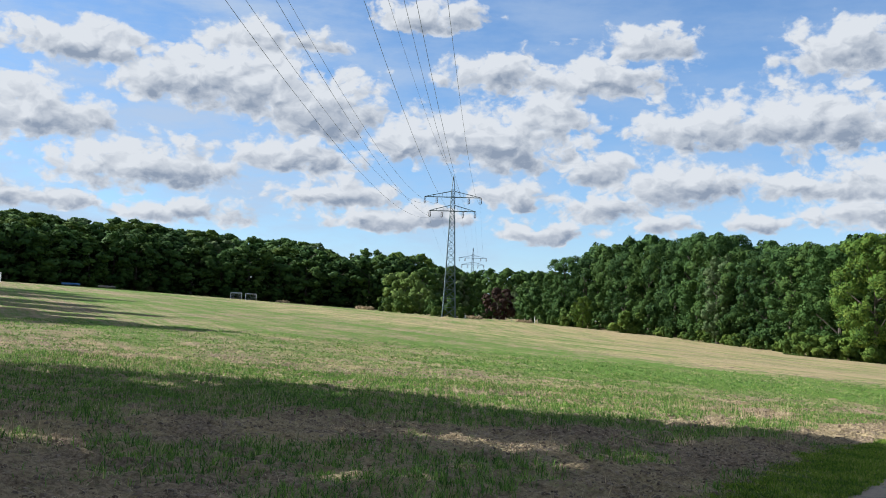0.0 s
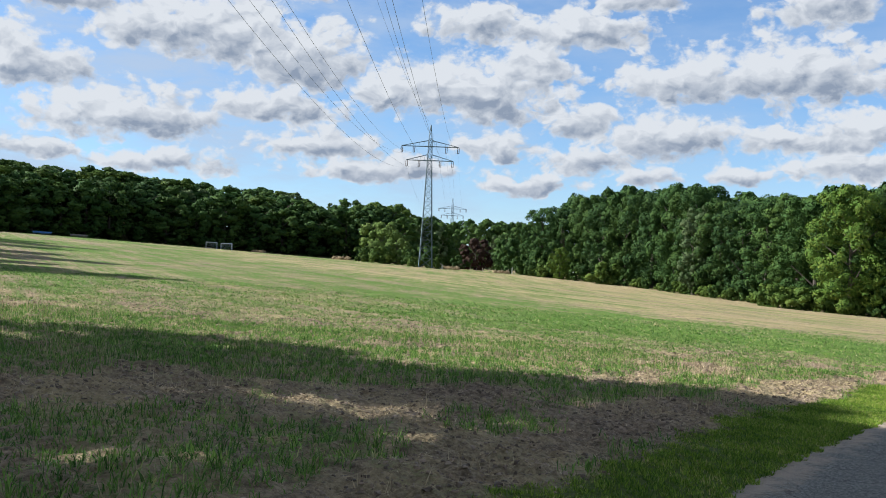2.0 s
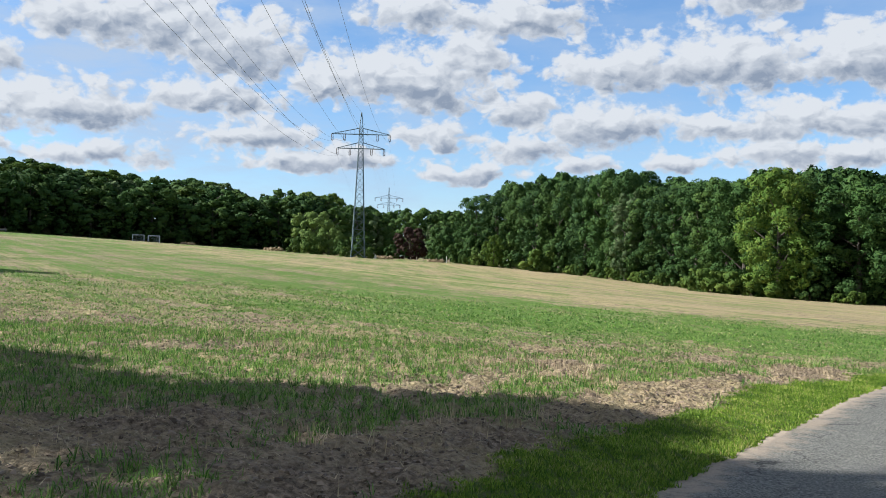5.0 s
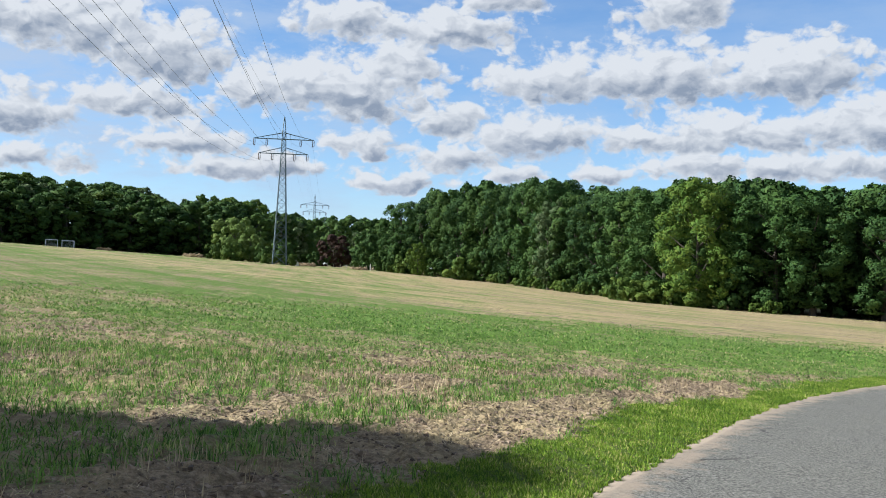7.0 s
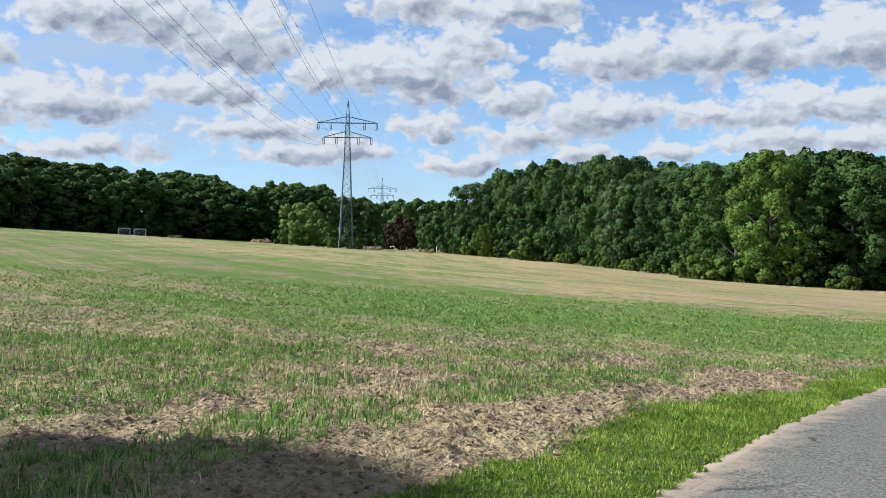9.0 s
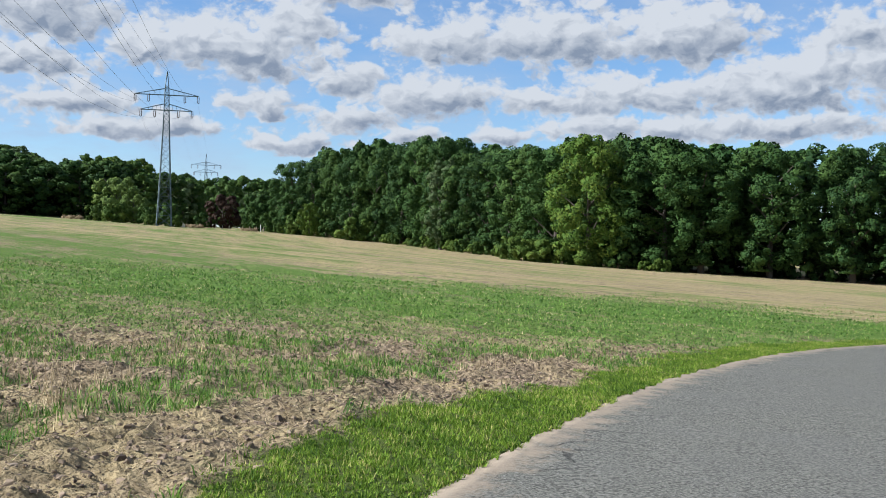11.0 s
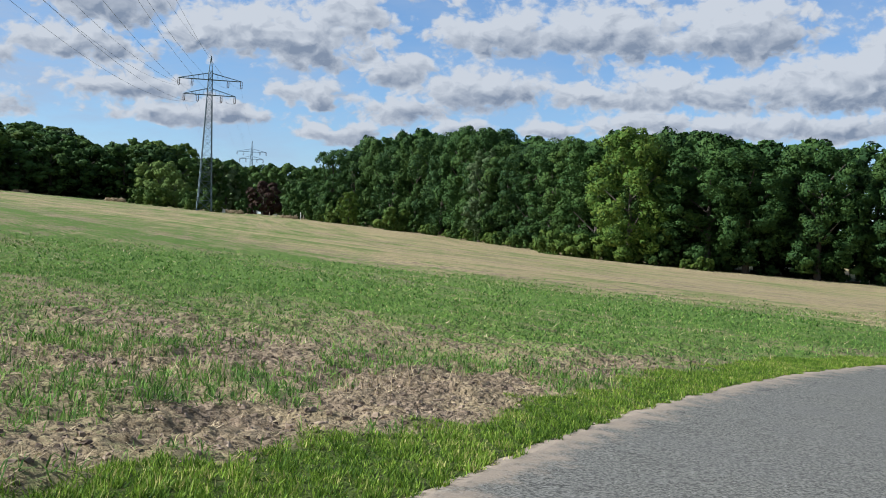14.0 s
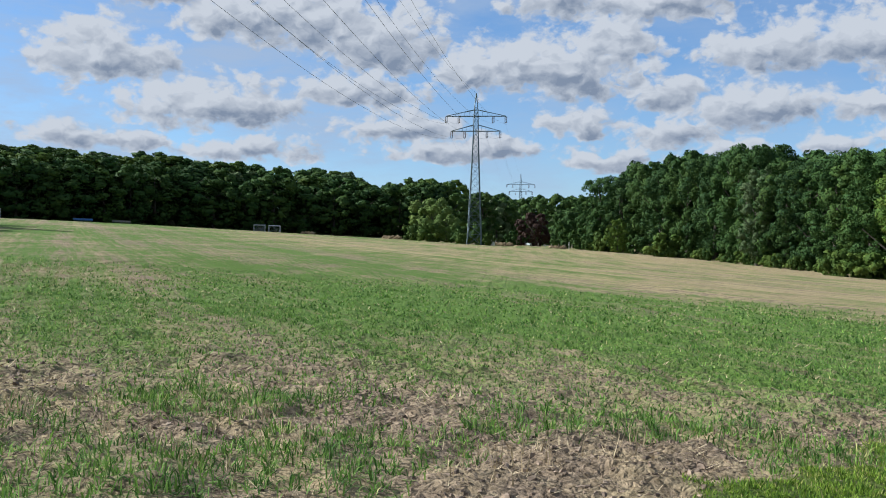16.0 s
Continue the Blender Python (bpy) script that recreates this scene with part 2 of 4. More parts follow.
def ground_material():
    """Field soil, straw and low growth; how much grows where comes with the mesh as "cover", the mown verge as "verge"."""
    m, t, b = material("field_ground", 0.95, 0.12)
    pos = node(t, "ShaderNodeNewGeometry").outputs["Position"]
    cover = node(t, "ShaderNodeAttribute", {"attribute_name": "cover"}).outputs["Fac"]
    straw = node(t, "ShaderNodeAttribute", {"attribute_name": "straw"}).outputs["Fac"]
    verge = node(t, "ShaderNodeAttribute", {"attribute_name": "verge"}).outputs["Fac"]
    grit = noisen(t, pos, 14.0, 8.0, 0.75)
    lump = noisen(t, pos, 1.7, 6.0, 0.6)
    # the drilling rows and wheel tracks all run one way over the field
    turned = t.nodes.new("ShaderNodeMapping")
    turned.inputs[2].default_value = (0, 0, radians(-24.8))
    t.links.new(pos, turned.inputs[0])
    rows = noisen(t, vecn(t, "MULTIPLY", turned.outputs[0], (0.34, 0.006, 0)).outputs[0], 1.0, 3.0, 0.6)
    rows_fine = noisen(t, vecn(t, "MULTIPLY", turned.outputs[0], (2.8, 0.10, 0)).outputs[0], 1.0, 4.0, 0.65)
    bent = vecn(t, "ADD", pos, vecn(t, "MULTIPLY", noisen(t, pos, 6.0, 3.0, 0.6, 1), (0.12, 0.12, 0.12)).outputs[0]).outputs[0]
    crumb = node(t, "ShaderNodeTexVoronoi", Vector=bent, Scale=13.0).outputs["Distance"]
    crumb_small = node(t, "ShaderNodeTexVoronoi", Vector=bent, Scale=34.0).outputs["Distance"]
    soil = mixc(t, ramp01(t, grit, 0.34, 0.66), (0.070, 0.048, 0.032), (0.36, 0.265, 0.180))
    soil = mixc(t, mathn(t, "MULTIPLY", ramp01(t, lump, 0.35, 0.7), 0.5), soil, (0.35, 0.262, 0.180))
    straw_c = mixc(t, ramp01(t, grit, 0.3, 0.7), (0.25, 0.190, 0.090), (0.52, 0.420, 0.210))
    soil = mixc(t, mathn(t, "MULTIPLY", straw, ramp01(t, mathn(t, "ADD", lump, mathn(t, "MULTIPLY", rows, 0.6)), 0.55, 0.95)), soil, straw_c)
    lines = noisen(t, vecn(t, "MULTIPLY", turned.outputs[0], (0.62, 0.004, 0)).outputs[0], 1.0, 2.0, 0.5)
    soil = mixc(t, mathn(t, "MULTIPLY", mathn(t, "MULTIPLY", straw, 0.6), ramp01(t, lines, 0.48, 0.66)), soil, (0.47, 0.365, 0.18))
    far_green = mixc(t, ramp01(t, grit, 0.3, 0.75), (0.062, 0.128, 0.020), (0.175, 0.250, 0.048))
    blades = mathn(t, "ADD", mathn(t, "ADD", mathn(t, "MULTIPLY", rows, 0.50), mathn(t, "MULTIPLY", rows_fine, 0.55)), mathn(t, "MULTIPLY", grit, 0.55))
    green = ramp01(t, mathn(t, "ADD", cover, mathn(t, "MULTIPLY", mathn(t, "SUBTRACT", blades, 0.80), 2.6)), 0.20, 0.80)
    c = mixc(t, green, soil, far_green)
    # the verge tint's dark end stands in for shade between the blades
    c = mixc(t, mathn(t, "MULTIPLY", verge, ramp01(t, grit, 0.2, 0.5)), c, mixc(t, grit, (0.030, 0.055, 0.010), (0.13, 0.17, 0.030)))
    t.links.new(c, b.inputs["Base Color"])
    height = mathn(t, "SUBTRACT", mathn(t, "ADD", mathn(t, "MULTIPLY", grit, 0.05), mathn(t, "MULTIPLY", lump, 0.12)), mathn(t, "MULTIPLY", crumb, 0.075))
    bumped(t, b, mathn(t, "SUBTRACT", height, mathn(t, "MULTIPLY", crumb_small, 0.022)), 1.0, 1.0)
    return m


def asphalt_material():
    m, t, b = material("asphalt", 0.9, 0.12)
    pos = node(t, "ShaderNodeNewGeometry").outputs["Position"]
    side = node(t, "ShaderNodeAttribute", {"attribute_name": "side"}).outputs["Fac"]
    stone = node(t, "ShaderNodeTexVoronoi", Vector=pos, Scale=95.0)
    speck = noisen(t, pos, 42.0, 5.0, 0.8)
    cloud = noisen(t, pos, 0.9, 5.0, 0.6)
    c = mixc(t, ramp01(t, speck, 0.38, 0.62), (0.042, 0.040, 0.034), (0.222, 0.212, 0.178))
    c = mixc(t, mathn(t, "MULTIPLY", ramp01(t, stone.outputs["Color"], 0.8, 0.98), 0.6), c, (0.36, 0.34, 0.31))
    c = mixc(t, mathn(t, "MULTIPLY", ramp01(t, cloud, 0.4, 0.75), 0.4), c, (0.135, 0.128, 0.116))
    wobble = vecn(t, "ADD", pos, vecn(t, "MULTIPLY", noisen(t, pos, 2.2, 4.0, 0.6, 1), (0.5, 0.5, 0)).outputs[0]).outputs[0]
    crack = node(t, "ShaderNodeTexVoronoi", {"feature": "DISTANCE_TO_EDGE"}, Vector=wobble, Scale=1.1).outputs["Distance"]
    crack = mathn(t, "MULTIPLY", ramp01(t, crack, 0.012, 0.004), ramp01(t, side, 1.0, 0.3))
    c = mixc(t, mathn(t, "MULTIPLY", crack, 0.75), c, (0.03, 0.028, 0.026))
    edge = ramp01(t, mathn(t, "ADD", side, mathn(t, "MULTIPLY", mathn(t, "SUBTRACT", noisen(t, pos, 4.0, 6.0, 0.7), 0.5), 1.1)), 0.40, 0.05)
    c = mixc(t, edge, c, mixc(t, speck, (0.19, 0.148, 0.105), (0.35, 0.285, 0.215)))
    t.links.new(c, b.inputs["Base Color"])
    h = mathn(t, "SUBTRACT", mathn(t, "ADD", speck, mathn(t, "MULTIPLY", stone.outputs["Distance"], 0.5)), mathn(t, "MULTIPLY", crack, 2.0))
    bumped(t, b, h, 0.35, 0.010)
    return m


def blade_material(name, a, c2, dry, through_light=0.25, dry_share=0.08):
    """Blades and leaves of low growth: the tone differs from blade to blade and from patch to patch."""
    m, t, b = material(name, 0.65, 0.15)
    r = node(t, "ShaderNodeNewGeometry").outputs["Random Per Island"]
    pos = node(t, "ShaderNodeNewGeometry").outputs["Position"]
    patch = noisen(t, pos, 1.6, 4.0, 0.6)
    c = mixc(t, node(t, "ShaderNodeClamp", i0=mathn(t, "ADD", mathn(t, "POWER", r, 1.3), mathn(t, "MULTIPLY", mathn(t, "SUBTRACT", patch, 0.5), 1.1))).outputs[0], a, c2)
    again = mathn(t, "FRACT", mathn(t, "MULTIPLY", r, 37.0))
    c = mixc(t, mathn(t, "MULTIPLY", ramp01(t, mathn(t, "ADD", again, mathn(t, "MULTIPLY", mathn(t, "SUBTRACT", patch, 0.5), 0.8)), 1.0 - dry_share, 1.0), 0.9), c, dry)
    t.links.new(c, b.inputs["Base Color"])
    tr = node(t, "ShaderNodeBsdfTranslucent", Color=c)
    mix = node(t, "ShaderNodeMixShader", i0=through_light, i1=b.outputs[0], i2=tr.outputs[0])
    t.links.new(mix.outputs[0], t.nodes["Material Output"].inputs[0])
    return m


def plain_material(name, dark, light, scale=3.0, rough=0.6, metal=0.0, bump=0.0):
    m, t, b = material(name, rough, 0.4)
    b.inputs["Metallic"].default_value = metal
    n = noisen(t, node(t, "ShaderNodeTexCoord").outputs["Object"], scale, 6.0, 0.65)
    t.links.new(mixc(t, ramp01(t, n, 0.3, 0.7), dark, light), b.inputs["Base Color"])
    if bump:
        bumped(t, b, n, 0.5, bump)
    return m


BARK = bark_material()
GROUND = ground_material()
ASPHALT = asphalt_material()
CROP = blade_material("crop_blades", (0.042, 0.098, 0.018), (0.215, 0.355, 0.064), (0.46, 0.43, 0.17))
TURF = blade_material("turf_blades", (0.044, 0.100, 0.010), (0.260, 0.375, 0.038), (0.48, 0.42, 0.15), 0.25, 0.16)
STRAW = blade_material("straw", (0.26, 0.195, 0.105), (0.60, 0.48, 0.29), (0.16, 0.11, 0.07), 0.1)
CLOD = blade_material("clods", (0.085, 0.060, 0.040), (0.31, 0.228, 0.155), (0.33, 0.25, 0.175), 0.0)
STEEL = plain_material("galvanised_steel", (0.075, 0.105, 0.115), (0.13, 0.17, 0.185), 1.5, 0.55, 0.2)
GLASSY = plain_material("insulator", (0.10, 0.07, 0.05), (0.16, 0.11, 0.08), 4.0, 0.25)
WIRE = plain_material("wire", (0.10, 0.11, 0.12), (0.16, 0.17, 0.18), 1.0, 0.5, 0.6)
WHITE = plain_material("white_paint", (0.62, 0.62, 0.60), (0.80, 0.80, 0.78), 2.0, 0.5)
NET = plain_material("net", (0.45, 0.46, 0.45), (0.6, 0.6, 0.6), 2.0, 0.8)
PLASTER = plain_material("pale_render", (0.55, 0.52, 0.47), (0.72, 0.70, 0.66), 2.0, 0.85)
ROOFING = plain_material("grey_roofing", (0.14, 0.13, 0.12), (0.24, 0.22, 0.20), 3.0, 0.8)
POSTWOOD = plain_material("weathered_wood", (0.16, 0.13, 0.10), (0.34, 0.29, 0.23), 6.0, 0.85)
BLUE = plain_material("blue_paint", (0.05, 0.14, 0.32), (0.09, 0.22, 0.44), 2.0, 0.5)
DRY = leaf_material("dry_reed", (0.22, 0.16, 0.09), (0.32, 0.24, 0.14), (0.42, 0.33, 0.20), 0.05)

# ---- lie of the land ----
RNG = np.random.default_rng(7)


def value_noise(x, y, seed=0):
    xi, yi = np.floor(x).astype(np.int64), np.floor(y).astype(np.int64)
    fx, fy = x - xi, y - yi
    fx, fy = fx * fx * (3 - 2 * fx), fy * fy * (3 - 2 * fy)

    def rnd(a, b):
        h = (a * 374761393 + b * 668265263 + seed * 974634777) & 0xFFFFFFFF
        h = ((h ^ (h >> 13)) * 1274126177) & 0xFFFFFFFF
        return ((h ^ (h >> 16)) & 0xFFFF) / 65535.0

    lo = rnd(xi, yi) * (1 - fx) + rnd(xi + 1, yi) * fx
    hi = rnd(xi, yi + 1) * (1 - fx) + rnd(xi + 1, yi + 1) * fx
    return lo * (1 - fy) + hi * fy


def fbm(x, y, octaves=4, seed=0):
    total, amp, norm = 0, 1.0, 0
    for o in range(octaves):
        total, norm = total + amp * value_noise(x * 2**o + 17.3 * o, y * 2**o - 9.1 * o, seed + o), norm + amp
        amp *= 0.5
    return total / norm


def smooth(lo, hi, v):
    u = np.clip((v - lo) / (hi - lo), 0, 1)
    return u * u * (3 - 2 * u)


LEFT_WOOD = [(-420, 60), (-260, 150), (-175, 232), (-137, 267), (-114, 289), (-90, 326), (-56, 350), (-30, 358), (-12, 348)]
RIGHT_WOOD = [(31, 300), (35, 292), (43, 276), (52, 254), (57, 230), (61, 202), (64, 176), (69, 163), (74, 152), (84, 146), (98, 137), (120, 122), (150, 100), (220, 40)]


def land(x, y):
    """Height of the ground, without its fine relief."""
    x, y = np.asarray(x, float), np.asarray(y, float)
    r = np.hypot(x, y) + 1e-6
    k = np.minimum(1, 350 / r)
    u, v = np.clip(x * k, -170, 115) / 100, np.clip(y * k, -30, 400) / 100
    z = -0.006 - 2.99 * u + 0.534 * v - 1.113 * u * u - 2.913 * u * v + 0.872 * v * v + 1.067 * u**3 + 0.739 * u * u * v + 0.807 * u * v * v - 0.114 * v**3
    z = z + 0.018 * np.clip(r - 350, 0, 600) * smooth(-50, 150, y)
    # the wooded rise behind the sports ground
    edge = np.interp(x, [p[0] for p in LEFT_WOOD], [p[1] for p in LEFT_WOOD])
    return z + 10.0 * smooth(5, 75, y - edge) * smooth(20, -60, x) * smooth(-10, 60, y)


ROAD_EDGE = [(-30, -42), (-18, -23), (-9.2, -9.6), (-3.0, 0.0), (0.6, 5.8), (3.9, 11.1), (5.95, 14.1), (8.17, 17.25), (10.34, 20.28), (12.8, 23.3), (16.0, 26.5), (19.5, 29.2), (24.0, 31.65), (29.6, 33.0), (38, 33.8), (50, 33.5), (75, 31)]
ROAD_WIDTH = 4.6


def smoothed(points, steps=6):
    """A Catmull-Rom line through points."""
    p = [np.array(q, float) for q in points]
    p = [2 * p[0] - p[1], *p, 2 * p[-1] - p[-2]]
    out = []
    for i in range(1, len(p) - 2):
        for s in range(steps):
            t = s / steps
            out.append(0.5 * (2 * p[i] + (p[i + 1] - p[i - 1]) * t + (2 * p[i - 1] - 5 * p[i] + 4 * p[i + 1] - p[i + 2]) * t * t + (3 * p[i] - p[i - 1] - 3 * p[i + 1] + p[i + 2]) * t**3))
    out.append(p[-2])
    return np.array(out)


EDGE_LINE = smoothed(ROAD_EDGE, 3)


def from_road(x, y):
    """Distance from the road's field-side edge, positive on the field."""
    x, y = np.asarray(x, float), np.asarray(y, float)
    best, sign = np.full(x.shape, 1e9), np.ones(x.shape)
    for a, b in zip(EDGE_LINE[:-1], EDGE_LINE[1:]):
        d = b - a
        t = np.clip(((x - a[0]) * d[0] + (y - a[1]) * d[1]) / (d @ d), 0, 1)
        dist = np.hypot(x - a[0] - t * d[0], y - a[1] - t * d[1])
        near = dist < best
        best = np.where(near, dist, best)
        sign = np.where(near, np.where(d[0] * (y - a[1]) - d[1] * (x - a[0]) > 0, 1.0, -1.0), sign)
    return best * sign


def growth(x, y, d):
    """How thick the crop stands (0 to 1), how much straw lies, and how much of the mown verge there is."""
    across, along = x * 0.908 + y * 0.419, -x * 0.419 + y * 0.908
    wob = 1.2 * (fbm(x * 0.35, y * 0.35, 3, 5) - 0.5)
    fray = fbm(x * 1.7, y * 1.7, 3, 7) - 0.5
    wide = 1.15 - 0.35 * smooth(20, 25, y)
    verge = smooth(wide + 0.12, wide - 0.22, np.abs(d + wob * 0.5 + fray * 0.9)) * (d > -0.04 - 0.18 * (fbm(x * 5, y * 5, 3, 9) - 0.45)) + (d < -ROAD_WIDTH + 0.1) * 1.0
    verge = np.clip(verge, 0, 1)
    dd = d + wob * 1.4
    bands = np.interp(dd, [0, 1.0, 1.4, 1.9, 2.5, 3.3, 4.1, 5.0, 6.2, 8, 11, 14, 20, 30], [0.9, 0.5, 0.25, 0.25, 0.66, 0.72, 0.42, 0.60, 0.46, 0.56, 0.66, 0.62, 0.60, 0.60])
    patch = fbm(across * 0.55, along * 0.4, 4, 11) - 0.5
    tuft = fbm(x * 2.1, y * 2.1, 3, 23) - 0.5
    far = np.interp(y, [0, 22, 25, 29, 42, 50, 60, 120, 400], [0, 0, 0, 1, 1, 0.5, 0.42, 0.40, 0.38])
    right = smooth(-6, 8, x)
    crop = bands * (1 - far) + far * (0.86 * right + 0.50 * (1 - right))
    tan = smooth(33, 52, across + 6 * (fbm(x * 0.06, y * 0.06, 3, 31) - 0.5))
    crop = crop * (1 - tan) + (0.44 - 0.16 * smooth(0, 45, x)) * tan
    crop = crop + 0.34 * np.exp(-(((y - 18.8 - 0.15 * x) / 2.6) ** 2)) * smooth(4.5, 1, x) - 0.12 * smooth(15.5, 14, y)
    broad = fbm(x * 0.05, y * 0.05, 3, 41) - 0.5
    crop = crop + patch * (0.9 - 0.45 * far) + tuft * 0.35 * (1 - 0.5 * far) + broad * 0.5 * smooth(40, 80, y)
    straw = np.clip(0.35 + 0.5 * tan + 0.9 * (fbm(x * 0.4, y * 0.4, 3, 51) - 0.4), 0, 1)
    return np.clip(crop, 0, 1) * (1 - verge), straw, verge


def relief(x, y, crop, verge, d):
    """The fine lie of the field: clods, rows, and the flat bed of the road."""
    rough = (fbm(x * 3.1, y * 3.1, 3, 61) - 0.5) * 0.15 + (fbm(x * 0.8, y * 0.8, 2, 71) - 0.5) * 0.10
    rough = rough + (fbm(x * 7.5, y * 7.5, 2, 65) - 0.5) * 0.13 * (1 - 0.6 * crop)
    rough = rough * (1 - 0.7 * verge) * smooth(0.0, 1.6, np.where(d > 0, d, -ROAD_WIDTH - d))
    bed = (d < -0.04) & (d > -ROAD_WIDTH + 0.04)
    return rough + 0.015 * verge - 0.09 * bed


def mesh_from(name, verts, faces, mat, smooth_shade=False):
    me = bpy.data.meshes.new(name)
    verts, faces = np.asarray(verts, np.float32), np.asarray(faces, np.int32)
    n = faces.shape[1]
    me.vertices.add(len(verts))
    me.vertices.foreach_set("co", verts.ravel())
    me.loops.add(faces.size)
    me.loops.foreach_set("vertex_index", faces.ravel())
    me.polygons.add(len(faces))
    me.polygons.foreach_set("loop_start", np.arange(0, faces.size, n, dtype=np.int32))
    me.update(calc_edges=True)
    me.polygons.foreach_set("use_smooth", np.full(len(faces), smooth_shade))
    me.materials.append(mat)
    return me


def floats(me, name, values):
    me.attributes.new(name, "FLOAT", "POINT").data.foreach_set("value", np.asarray(values, np.float32).ravel())


# ---- ground, one sheet to the horizon ----
def build_ground():
    def lines(lo, hi, step, out_lo, out_hi):
        core = list(np.arange(lo, hi, step))
        up, s = [], step
        v = core[-1]
        while v < out_hi:
            s = min(s * 1.09, 160)
            v += s
            up.append(v)
        down, s, v = [], step, core[0]
        while v > out_lo:
            s = min(s * 1.09, 160)
            v -= s
            down.append(v)
        return np.array(down[::-1] + core + up)

    xs, ys = lines(-8, 20, 0.07, -3500, 3500), lines(5, 29, 0.07, -3500, 4500)
    X, Y = np.meshgrid(xs, ys)
    D = from_road(X, Y)
    crop, straw, verge = growth(X, Y, D)
    Z = land(X, Y) + relief(X, Y, crop, verge, D) * smooth(120, 60, np.hypot(X, Y))
    w, h = len(xs), len(ys)
    i = (np.arange(h - 1)[:, None] * w + np.arange(w - 1)).ravel()
    me = mesh_from("ground", np.stack([X.ravel(), Y.ravel(), Z.ravel()], 1), np.stack([i, i + 1, i + w + 1, i + w], 1), GROUND, True)
    floats(me, "cover", crop * (0.3 + 0.7 * smooth(14, 34, np.hypot(X - 5, Y - 8))))
    floats(me, "straw", straw)
    floats(me, "verge", verge)
    tagged(new("ground", me), "stubble field of brown soil with patchy young green crop", "field", kind="structure")


def build_road():
    line = smoothed(ROAD_EDGE, 16)
    way = np.gradient(line, axis=0)
    way /= np.linalg.norm(way, axis=1)[:, None]
    right = np.stack([way[:, 1], -way[:, 0]], 1)
    cols = [0, 0.0, 0.12, 0.4, 0.9, 1.6, 2.3, 3.0, 3.7, 4.2, 4.48, ROAD_WIDTH, ROAD_WIDTH]
    verts, side = [], []
    for n, (p, r) in enumerate(zip(line, right)):
        ragged = 0.05 * (fbm(np.array(n * 0.35), np.array(3.0), 3, 3) - 0.5)
        for c, off in enumerate(cols):
            o = off + (ragged if c < 3 else 0)
            x, y = p + r * o
            z = float(land(x, y)) + 0.012 + 0.02 * math.sin(math.pi * off / ROAD_WIDTH)
            verts.append((x, y, z - (0.12 if c in (0, len(cols) - 1) else 0)))
            side.append(min(off, ROAD_WIDTH - off))
    k = len(cols)
    faces = [(a * k + c, a * k + c + 1, (a + 1) * k + c + 1, (a + 1) * k + c) for a in range(len(line) - 1) for c in range(k - 1)]
    me = mesh_from("road", verts, [f[::-1] for f in faces], ASPHALT, True)
    floats(me, "side", side)
    tagged(new("road", me), "worn grey asphalt farm road with cracked sandy edge", "road", kind="structure")


# ---- small parts ----
def part(name, bm, mat, parent=None, label=""):
    me = bpy.data.meshes.new(name)
    bm.to_mesh(me)
    bm.free()
    me.materials.append(mat)
    ob = tagged(new(name, me), label)
    ob.parent = parent
    return ob


def bar(bm, a, b, wide, deep=None, sides=4):
    """A straight bar from a to b."""
    a, b = Vector(a), Vector(b)
    axis = b - a
    m = Matrix.Translation((a + b) / 2) @ axis.to_track_quat("Z", "Y").to_matrix().to_4x4() @ Matrix.Rotation(radians(45), 4, "Z")
    bmesh.ops.create_cone(bm, cap_ends=True, segments=sides, radius1=wide * 0.707, radius2=(deep or wide) * 0.707, depth=axis.length, matrix=m)


def box(bm, x0, x1, y0, y1, z0, z1):
    v = [bm.verts.new(p) for p in ((x0, y0, z0), (x1, y0, z0), (x1, y1, z0), (x0, y1, z0), (x0, y0, z1), (x1, y0, z1), (x1, y1, z1), (x0, y1, z1))]
    for f in ((3, 2, 1, 0), (4, 5, 6, 7), (0, 1, 5, 4), (1, 2, 6, 5), (2, 3, 7, 6), (3, 0, 4, 7)):
        bm.faces.new([v[i] for i in f])


